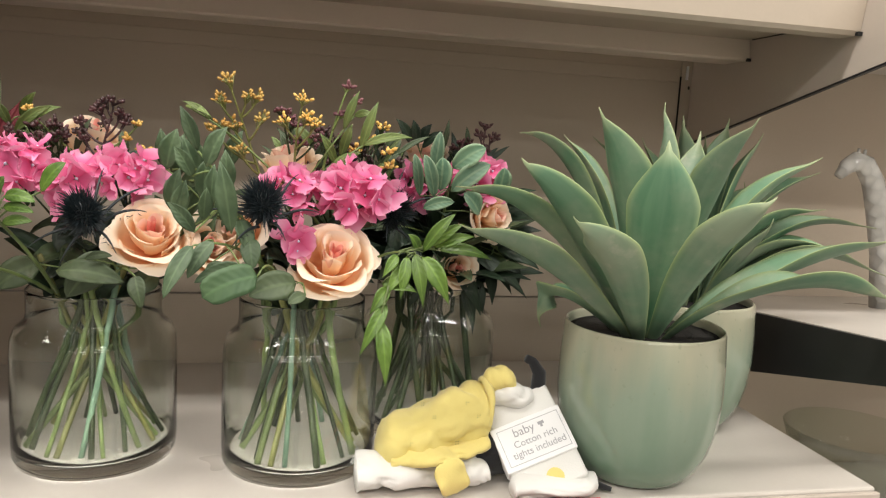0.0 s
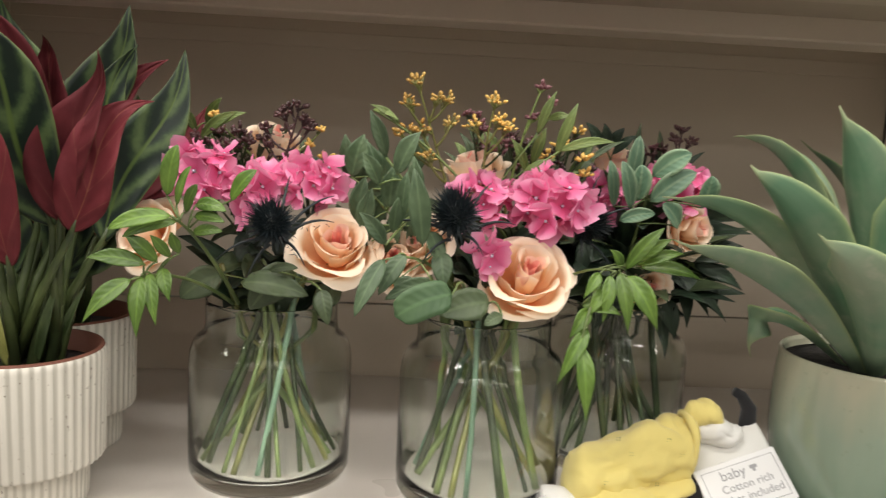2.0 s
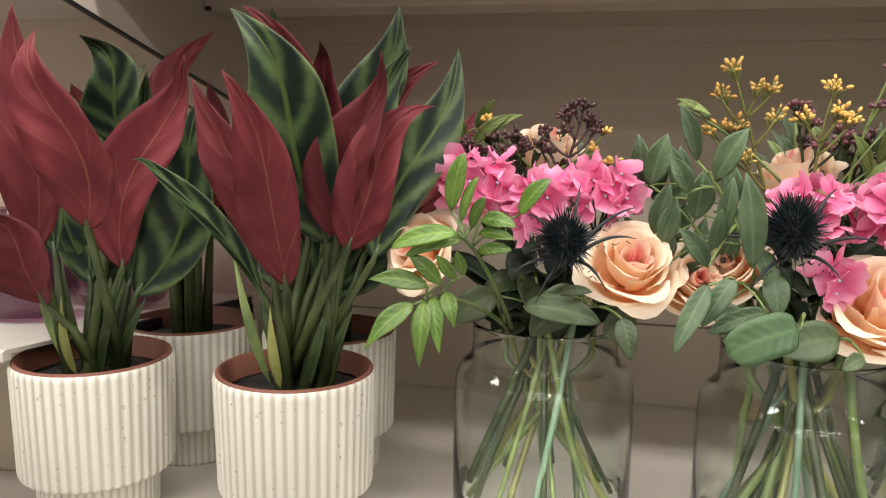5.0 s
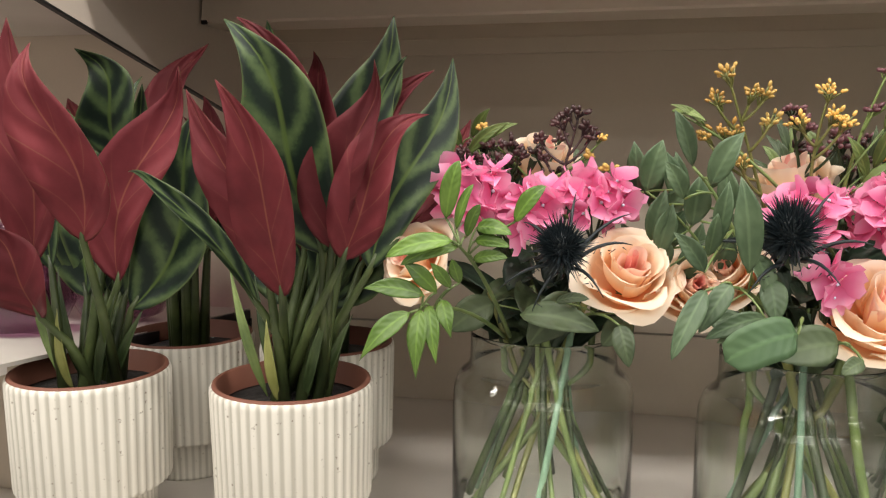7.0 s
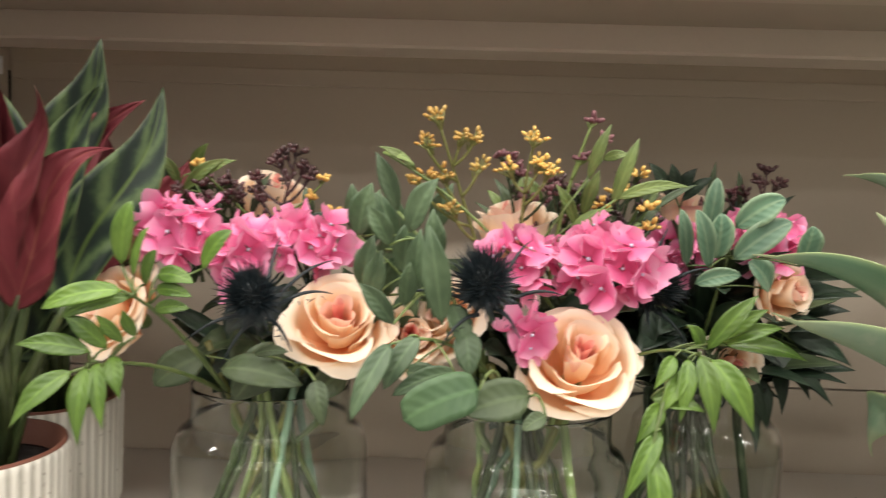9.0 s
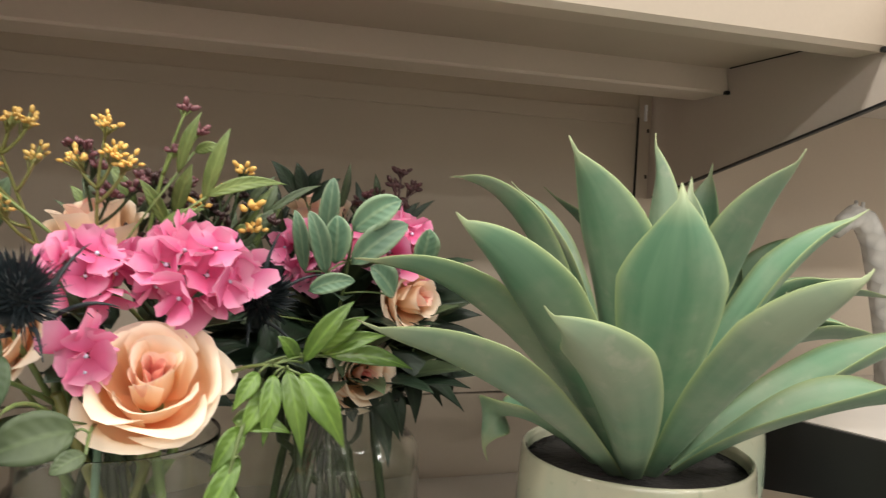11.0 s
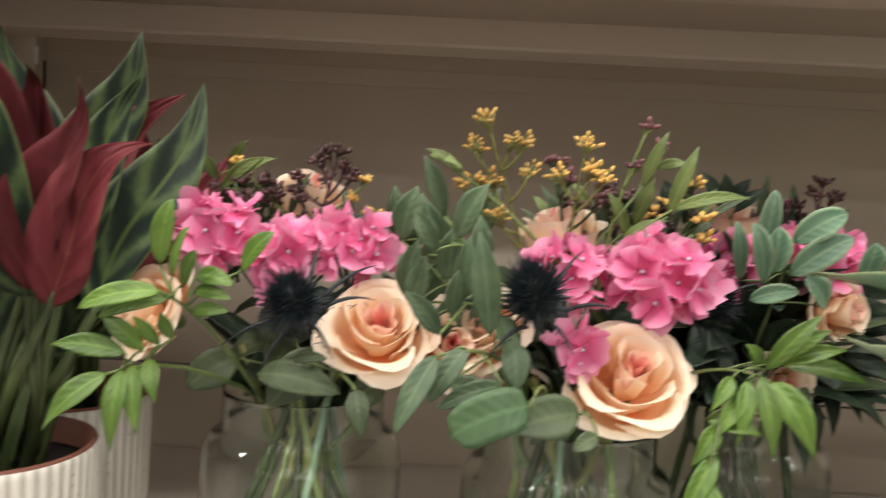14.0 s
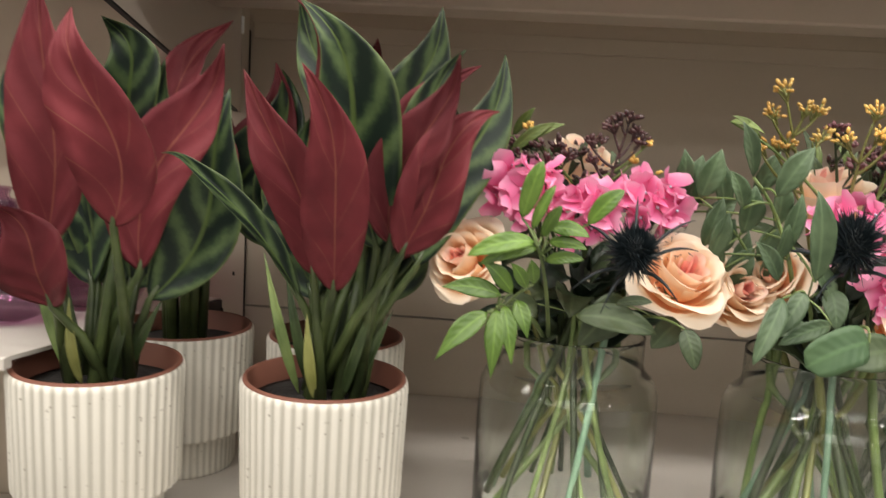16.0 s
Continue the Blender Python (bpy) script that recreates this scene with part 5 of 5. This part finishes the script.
berries(one, [(-0.128, 0.045, 0.287), (-0.136, 0.045, 0.275), (-0.123, 0.045, 0.267), (-0.210, 0.045, 0.294)], (-0.150, 0.06, 0.23), M_BERRY_Y, "small yellow bud spray", M_SPRIG, 0.0021, 7, 0.005, 12)
dried_mass(one, -0.232, -0.150, 0.258, 0.288, 0.055, 4, 301)

two = bouquet(*V2, "glass jar with a large peach rose, hydrangea and yellow buds")
rose(two, (0.0245, -0.030, 0.190), (0.02, -0.70, 0.72), 0.071, 21)
rose(two, (-0.006, 0.035, 0.252), (-0.1, -0.3, 1), 0.046, 22, True)
rose(two, (-0.050, 0.01, 0.205), (-0.5, -0.8, 0.6), 0.050, 23)
hydrangea(two, (0.043, -0.010, 0.240), (0.1, -0.9, 0.6), (0.032, 0.028, 0.029), 18, 24)
hydrangea(two, (-0.005, 0.000, 0.240), (-0.2, -0.8, 0.6), (0.030, 0.024, 0.020), 11, 25)
hydrangea(two, (-0.004, -0.040, 0.205), (-0.2, -1, 0.25), (0.010, 0.010, 0.009), 4, 26)
tuft(two, 0.035, 0.04, 14, 62, (M_SPRIG, M_OLIVE, M_OLIVE), 0.21, 0.298, 0.06)
thistle(two, (-0.028, -0.052, 0.234), (-0.25, -0.55, 0.85), 0.0182, 27)
thistle(two, (0.078, 0.02, 0.225), (0.3, -0.7, 0.5), 0.018, 28)
sprig(two, ROWS_RUSCUS_HIGH, (-0.025, 0.02, 0.17), M_RUSCUS, "grey-green climbing leaves between the jars", width_lance, fold=0.4, wave=0.06, r0=0.0014)
sprig(two, ROWS_RUSCUS_LOW, (-0.020, 0.01, 0.17), M_RUSCUS, "broad green leaves over the jar's mouth", width_oval)
sprig(two, ROWS_BROAD, (-0.015, -0.02, 0.17), M_BROAD, "broad blunt green leaf over the jar's mouth", width_blunt, fold=0.1)
sprig(two, ROWS_COLLAR_RIGHT, (0.0, 0.02, 0.15), M_OLIVE, "dull olive leaves round the jar's mouth", width_oval)
sprig(two, ROWS_FERN_RIGHT, (0.045, 0.02, 0.17), M_FERN, "bright green drooping leaves", width_lance, fold=0.4)
sprig(two, ROWS_FERN_TRAIL, (0.075, -0.03, 0.19), M_FERN, "bright green trailing leaves beside the jar", width_lance, fold=0.4)
sprig(two, ROWS_TOP, (0.025, 0.03, 0.2), M_SPRIG, "thin moss green leaves above the flowers", width_lance)
inner_leaves(two, *V2, 36, 29)
berries(two, [(-0.056, 0.0, 0.325), (-0.042, 0.0, 0.314), (-0.034, 0.0, 0.313), (-0.063, 0.0, 0.310), (-0.060, 0.0, 0.291), (-0.067, 0.0, 0.288), (-0.031, 0.0, 0.297), (-0.047, 0.0, 0.272), (-0.053, 0.0, 0.292)], (-0.020, 0.02, 0.215), M_BERRY_Y, "yellow bud spray standing above the flowers", M_STEM_YELLOW, 0.0016, 14, 0.0078, 30)
berries(two, [(0.0, 0.0, 0.314), (0.004, 0.0, 0.300), (-0.014, 0.005, 0.296), (0.010, 0.0, 0.296)], (0.0, 0.02, 0.22), M_BERRY_Y, "yellow bud spray standing above the flowers", M_STEM_YELLOW, 0.0016, 14, 0.0078, 31)
berries(two, [(0.036, 0.02, 0.326), (0.043, 0.02, 0.314), (0.030, 0.02, 0.304)], (0.015, 0.03, 0.22), M_BERRY_P, "plum coloured berry spray", M_SPRIG, 0.0021, 8, 0.005, 32)
berries(two, [(-0.016, 0.02, 0.305), (-0.006, 0.02, 0.294), (0.012, 0.02, 0.284), (0.0, 0.02, 0.280), (-0.010, 0.02, 0.300)], (0.0, 0.03, 0.22), M_BERRY_P, "plum coloured berry spray", M_STEM_DARK, 0.0021, 10, 0.007, 33)
berries(two, [(0.055, 0.03, 0.285), (0.067, 0.03, 0.296), (0.073, 0.02, 0.264), (0.070, 0.02, 0.276), (0.045, 0.03, 0.276)], (0.03, 0.03, 0.22), M_BERRY_Y, "small ochre bud spray", M_STEM_DARK, 0.0020, 9, 0.007, 34)
berries(two, [(0.020, 0.04, 0.29), (0.035, 0.04, 0.283), (0.050, 0.04, 0.275), (0.028, 0.04, 0.275), (0.06, 0.04, 0.262)], (0.02, 0.04, 0.22), M_BERRY_B, "dark brown dried berry spray", M_STEM_DARK, 0.0022, 14, 0.010, 35)
dried_mass(two, -0.015, 0.085, 0.255, 0.290, 0.045, 4, 311)
more = random.Random(77)
rows = []
for k in range(16):
    bx, bz = more.uniform(-0.102, -0.050), more.uniform(0.195, 0.255)
    by = more.uniform(-0.010, 0.045)
    rows.append(((bx, by, bz), (bx + more.uniform(-0.016, 0.014), by - 0.006, bz + more.uniform(0.024, 0.038)), more.uniform(0.012, 0.016)))
sprig(two, rows, (-0.030, 0.03, 0.16), M_RUSCUS, "dense grey-green leaves filling the gap between the jars", width_lance, fold=0.4, wave=0.06)

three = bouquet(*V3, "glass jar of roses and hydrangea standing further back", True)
rose(three, (0.125, 0.130, 0.262), (0.0, -0.3, 1), 0.044, 41, True)
rose(three, (0.150, 0.085, 0.165), (0.2, -1, 0.1), 0.050, 42)
rose(three, (0.178, 0.075, 0.215), (0.5, -1, 0.1), 0.050, 46)
hydrangea(three, (0.165, 0.09, 0.250), (0.3, -0.7, 0.6), (0.032, 0.026, 0.022), 23, 43)
hydrangea(three, (0.115, 0.095, 0.245), (-0.2, -0.8, 0.5), (0.024, 0.02, 0.018), 16, 44)
sprig(three, ROWS_VARIEGATED, (0.13, 0.09, 0.18), M_VARIEGATED, "pale veined sage leaves in front of the flowers", width_oval, fold=0.3)
# Dark leaves hang here; extra ones stand in for the shade behind.
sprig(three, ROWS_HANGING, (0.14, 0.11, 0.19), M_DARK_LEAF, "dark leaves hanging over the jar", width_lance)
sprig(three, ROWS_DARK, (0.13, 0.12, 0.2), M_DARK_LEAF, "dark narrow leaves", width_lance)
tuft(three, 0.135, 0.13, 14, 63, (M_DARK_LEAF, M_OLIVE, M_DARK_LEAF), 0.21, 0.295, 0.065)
# Many dark leaves, the shade round this rear jar put into their colour.
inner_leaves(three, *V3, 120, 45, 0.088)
berries(three, [(0.180, 0.12, 0.304), (0.188, 0.12, 0.293), (0.175, 0.12, 0.295), (0.164, 0.12, 0.286), (0.153, 0.12, 0.282), (0.183, 0.12, 0.280)], (0.16, 0.12, 0.22), M_BERRY_B, "dark brown dried berry spray", M_BERRY_B, 0.0022, 9, 0.0065, 46)
dried_mass(three, 0.105, 0.205, 0.245, 0.288, 0.135, 4, 321)
berries(three, [(0.190, 0.13, 0.262), (0.200, 0.13, 0.257), (0.205, 0.12, 0.250)], (0.17, 0.12, 0.22), M_BERRY_Y, "small ochre bud spray", M_STEM_DARK, 0.0018, 6, 0.005, 47)


# ---- folded baby clothes lying before the pot ----
def lump(bm, rings, n=64, mat=0, crease=0.06, seed=0.0):
    """A soft, creased bundle: ovals (x, y, z, half width along y, half height) joined along their row."""
    fine = []
    for i in range(len(rings) - 1):
        p0, p1, p2, p3 = (rings[max(0, min(len(rings) - 1, i + d))] for d in (-1, 0, 1, 2))
        for k in range(7):
            t = k / 7
            fine.append([0.5 * (2 * b + (c - a) * t + (2 * a - 5 * b + 4 * c - d) * t * t + (3 * b - a - 3 * c + d) * t ** 3) for a, b, c, d in zip(p0, p1, p2, p3)])
    fine.append(list(rings[-1]))
    loops = []
    for i, (x, y, z, ry, rz) in enumerate(fine):
        ring = []
        for k in range(n):
            a = 2 * math.pi * k / n
            d = Vector((0, math.cos(a), math.sin(a)))
            at = Vector((x, y + ry * d.y, z + rz * d.z))
            n1 = noise.noise(Vector((at.x * 22 + at.z * 24 + seed, at.y * 14, at.z * 30 - at.x * 22)))
            n2 = noise.noise(Vector((at.x * 80 - at.z * 50, at.y * 40 + seed, at.z * 70 + at.x * 40)))
            big = noise.noise(at * 26 + Vector((seed, 0, 0)))
            f = 1 + crease * (1.3 * big - 1.5 * max(0, 1 - 3.6 * abs(n1)) ** 1.5 - 0.7 * max(0, 1 - 4 * abs(n2)) ** 1.5 + 0.3)
            ring.append(bm.verts.new((x + 0.003 * big, y + max(0.001, ry) * f * d.y, max(0.0012, z + max(0.001, rz) * f * d.z))))
        loops.append(ring)
    for p, q in zip(loops, loops[1:]):
        for k in range(n):
            bm.faces.new((p[k], p[(k + 1) % n], q[(k + 1) % n], q[k])).material_index = mat
    bm.faces.new(loops[0][::-1]).material_index = mat
    bm.faces.new(loops[-1]).material_index = mat
    return bm


def smooth_part(name, bm, mat, parent, label=""):
    return part(name, bm, mat, parent, label)


clothes = thing("baby_dress", (0.12, -0.01, 0), "crumpled yellow knitted baby dress with white trim on a hanger", "baby clothes")
bm = bmesh.new()
lump(bm, [(0.068, -0.004, 0.024, 0.010, 0.010), (0.077, -0.004, 0.032, 0.026, 0.023), (0.098, 0.000, 0.034, 0.032, 0.025), (0.122, 0.002, 0.041, 0.032, 0.029), (0.146, 0.002, 0.050, 0.030, 0.029), (0.160, 0.0, 0.055, 0.026, 0.026), (0.163, 0.0, 0.055, 0.020, 0.021)], crease=0.11)
smooth_part("skirt", bm, M_YELLOW, clothes, "yellow knitted cloth")
bm = bmesh.new()
ring = [(0.162 + 0.0015 * math.sin(3 * a), 0.001 + 0.021 * math.cos(a), 0.059 + 0.024 * math.sin(a)) for a in [2 * math.pi * k / 24 for k in range(25)]]
tube(bm, ring, [0.0032 + 0.0007 * math.sin(5 * k) for k in range(25)], 10)
part("cuff", bm, M_YELLOW, clothes, "ribbed yellow cuff")
for k in range(7):
    bm = bmesh.new()
    bx, bz = 0.094 + 0.0095 * k, 0.040 + 0.010 * ((k * 3) % 4)
    for dx, dz in ((0.001, 0.001), (-0.001, 0.001), (0.001, -0.001), (-0.001, -0.001)):
        bmesh.ops.create_icosphere(bm, subdivisions=1, radius=0.00045, matrix=Matrix.Translation((bx + dx, -0.0312 + 0.012 * abs(bz - 0.042) / 0.03, bz + dz)))
    part("knit_eyelet", bm, M_STEM_YELLOW, clothes, "small eyelet in the knit")
bm = bmesh.new()
lump(bm, [(0.160, 0.004, 0.076, 0.006, 0.008), (0.166, 0.003, 0.081, 0.010, 0.013), (0.176, 0.002, 0.084, 0.012, 0.012), (0.185, 0.0, 0.080, 0.009, 0.010), (0.189, 0.0, 0.076, 0.004, 0.004)], crease=0.13)
smooth_part("bow", bm, M_YELLOW, clothes, "yellow knitted bow")
bm = bmesh.new()
lump(bm, [(0.078, -0.022, 0.025, 0.012, 0.005), (0.096, -0.026, 0.028, 0.017, 0.006), (0.118, -0.028, 0.030, 0.018, 0.0065), (0.140, -0.025, 0.032, 0.017, 0.006), (0.160, -0.018, 0.036, 0.011, 0.005)], crease=0.22, seed=2.0)
smooth_part("hem", bm, M_YELLOW, clothes, "gathered yellow hem")
bm = bmesh.new()
blade(bm, (0.119, -0.043, 0.031), (0.125, -0.048, 0.018), (0.130, -0.045, 0.0035), 0.027, (0.1, -1, 0.2), width_blunt, fold=0.15, thick=0.004, n=14, half=4, wave=0.10)
part("flap", bm, M_YELLOW, clothes, "yellow knitted flap hanging over the white trim")
bm = bmesh.new()
lump(bm, [(0.0495, -0.023, 0.0135, 0.019, 0.0125), (0.053, -0.022, 0.0145, 0.0205, 0.0138), (0.080, -0.022, 0.014, 0.022, 0.013), (0.108, -0.018, 0.013, 0.020, 0.012), (0.140, -0.022, 0.014, 0.020, 0.0135), (0.157, -0.022, 0.013, 0.017, 0.011), (0.160, -0.022, 0.0125, 0.0155, 0.009)], crease=0.20, seed=4.0)
smooth_part("trim", bm, M_WHITE, clothes, "white cotton trim")
bm = bmesh.new()
lump(bm, [(0.168, 0.004, 0.068, 0.010, 0.010), (0.180, 0.0, 0.071, 0.014, 0.011), (0.194, -0.002, 0.070, 0.013, 0.010), (0.204, -0.002, 0.070, 0.008, 0.006)], crease=0.15, seed=1.0)
smooth_part("collar", bm, M_WHITE, clothes, "white cotton collar")
bm = bmesh.new()
tube(bm, [(0.204, 0.006, 0.055), (0.212, 0.006, 0.072), (0.212, 0.006, 0.088), (0.205, 0.006, 0.098), (0.199, 0.006, 0.101)], [0.0075, 0.0070, 0.0060, 0.0042, 0.0035], 12)
part("hanger_hook", bm, M_NAVY, clothes, "black plastic hanger hook")
bm = bmesh.new()
lump(bm, [(0.150, -0.012, 0.020, 0.012, 0.018), (0.170, -0.012, 0.022, 0.016, 0.021), (0.190, -0.010, 0.022, 0.014, 0.020)], crease=0.08)
part("lining", bm, M_NAVY, clothes, "black cloth underneath")
bm = bmesh.new()
tube(bm, [(0.246, -0.040, 0.006), (0.254, -0.046, 0.005), (0.262, -0.052, 0.004)], [0.0035, 0.003, 0.002], 8)
part("hanger_tip", bm, M_NAVY, clothes, "black plastic hanger tip")

tights = thing("folded_tights", (0.21, -0.03, 0), "folded white baby tights with a printed paper band", "baby clothes")
# the bundle leans back against the dress; built flat, then tipped
LEAN_M = Matrix.Translation((0.2065, -0.043, 0.020)) @ Matrix.Rotation(radians(-21), 4, "Y") @ Matrix.Rotation(radians(48), 4, "X")
bm = bmesh.new()
for i in range(2):
    z0 = -0.012 + 0.0078 * i
    box(bm, -0.031 + 0.001 * i, 0.031, -0.018, 0.068, z0, z0 + 0.0072, 0.003)
bmesh.ops.transform(bm, matrix=LEAN_M, verts=bm.verts)
part("tights", bm, M_WHITE, tights, "white cotton tights, folded")
bm = bmesh.new()
lump(bm, [(0.176, -0.052, 0.008, 0.010, 0.007), (0.184, -0.046, 0.0095, 0.016, 0.009), (0.21, -0.048, 0.009, 0.018, 0.0085), (0.238, -0.048, 0.009, 0.017, 0.0085), (0.249, -0.046, 0.009, 0.011, 0.007)], crease=0.13)
part("folded_feet", bm, M_WHITE, tights, "rolled white cotton feet")
bm = bmesh.new()
box(bm, -0.0318, 0.0318, 0.006, 0.046, -0.0125, 0.0058, 0.0012)
bmesh.ops.transform(bm, matrix=LEAN_M, verts=bm.verts)
band = part("paper_band", bm, M_PAPER, tights, "white paper band with grey print", False)


def print_text(body, x, y, size, parent):
    cu = bpy.data.curves.new("words", "FONT")
    cu.body, cu.size, cu.extrude, cu.align_x = body, size, 0.00008, "CENTER"
    tmp = bpy.data.objects.new("words", cu)
    scene.collection.objects.link(tmp)
    deps = bpy.context.evaluated_depsgraph_get()
    me = bpy.data.meshes.new_from_object(tmp.evaluated_get(deps))
    bpy.data.objects.remove(tmp)
    bm = bmesh.new()
    bm.from_mesh(me)
    bmesh.ops.transform(bm, matrix=LEAN_M @ Matrix.Translation((x, y, 0.00605)), verts=bm.verts)
    part("print", bm, M_INK, parent, smooth=False)


print_text("baby", -0.005, 0.0325, 0.0105, band)
print_text("Cotton rich", 0.002, 0.0235, 0.0082, band)
print_text("tights included", 0.002, 0.0150, 0.0082, band)
bm = bmesh.new()
for x0, x1, y0, y1 in ((0.0085, 0.0140, 0.0352, 0.0378), (0.0100, 0.0120, 0.033, 0.0352)):
    box(bm, x0, x1, y0, y1, 0.0058, 0.0062)
bmesh.ops.transform(bm, matrix=LEAN_M, verts=bm.verts)
part("maker_mark", bm, M_INK, band, "grey maker's mark", False)
bm = bmesh.new()
for x0, x1, y0, y1 in ((-0.027, 0.028, 0.0415, 0.0419), (-0.027, 0.028, 0.0100, 0.0104), (-0.0274, -0.027, 0.0100, 0.0419), (0.028, 0.0284, 0.0100, 0.0419)):
    box(bm, x0, x1, y0, y1, 0.0058, 0.0061)
bmesh.ops.transform(bm, matrix=LEAN_M, verts=bm.verts)
part("border", bm, M_INK, band, "thin grey border line", False)
bm = bmesh.new()
v = bmesh.ops.create_circle(bm, cap_ends=True, radius=0.0075, segments=20)["verts"]
bmesh.ops.translate(bm, verts=v, vec=(0.004, -0.009, 0.0038))
bmesh.ops.solidify(bm, geom=list(bm.faces), thickness=0.0006)
bmesh.ops.transform(bm, matrix=LEAN_M, verts=bm.verts)
part("motif", bm, M_YELLOW, tights, "yellow printed motif", False)


# ---- things in the neighbouring bays ----
bm = bmesh.new()
GX, GY, GZ = 0.712, 0.205, 0.106
tube(bm, [(0.74, 0.205, 0.1), (0.728, 0.205, 0.175), (0.712, 0.205, 0.231), (0.7, 0.205, 0.264), (0.685, 0.205, 0.285), (0.672, 0.205, 0.288), (0.66, 0.205, 0.281), (0.65, 0.205, 0.269)], [0.0165, 0.0150, 0.0140, 0.0130, 0.0125, 0.0120, 0.0095, 0.0055], 16)
for hx, hz in ((0.676, 0.292), (0.685, 0.291)):
    tube(bm, [(hx, GY + 0.004, hz - 0.002), (hx + 0.002, GY + 0.004, hz + 0.012)], [0.0032, 0.0018], 8)
tube(bm, [(GX + 0.030, GY, GZ), (GX + 0.036, GY, GZ + 0.06), (GX + 0.060, GY, GZ + 0.085)], [0.010, 0.016, 0.028], 14)
me = finish(bm, M_CERAMIC)
giraffe = new("giraffe_figurine", me)
tagged(giraffe, "glossy white ceramic giraffe on the neighbouring shelf", "figurine")


def bubble_vase(x, y, z, r, label):
    ob = thing("glass_vase", (x, y, z), label, "vase", "mauve glass vases")
    bm = bmesh.new()
    prof = [(0.45, 0.0), (0.75, 0.12), (0.97, 0.55), (1.0, 0.9), (0.93, 1.3), (0.72, 1.62), (0.42, 1.82), (0.34, 2.0), (0.40, 2.15)]
    inner = [(a - 0.05, max(b, 0.08)) for a, b in prof[::-1]]
    lathe(bm, [(a * r, b * r) for a, b in prof + inner], (x, y, z), 48)
    part("bowl", bm, M_PINK_GLASS, ob, "blown mauve glass bowl")


for gx, gy, gr in ((-0.60, 0.20, 0.052), (-0.72, 0.10, 0.060), (-0.735, 0.25, 0.05), (-0.62, 0.085, 0.045)):
    bubble_vase(gx, gy, 0.0938 + 0.094 * (BACK - gy), gr, "rounded mauve glass vase on the neighbouring shelf")
dish = thing("glass_dish", (0.752, 0.24, -0.16), "shallow clear glass dish on the lower shelf", "dish")
bm = bmesh.new()
lathe(bm, [(0.03, 0.0), (0.05, 0.004), (0.074, 0.045), (0.0885, 0.089), (0.0870, 0.0905), (0.0715, 0.047), (0.048, 0.008), (0.03, 0.004)], (0.752, 0.24, -0.1598), 56)
part("bowl", bm, M_GLASS, dish)
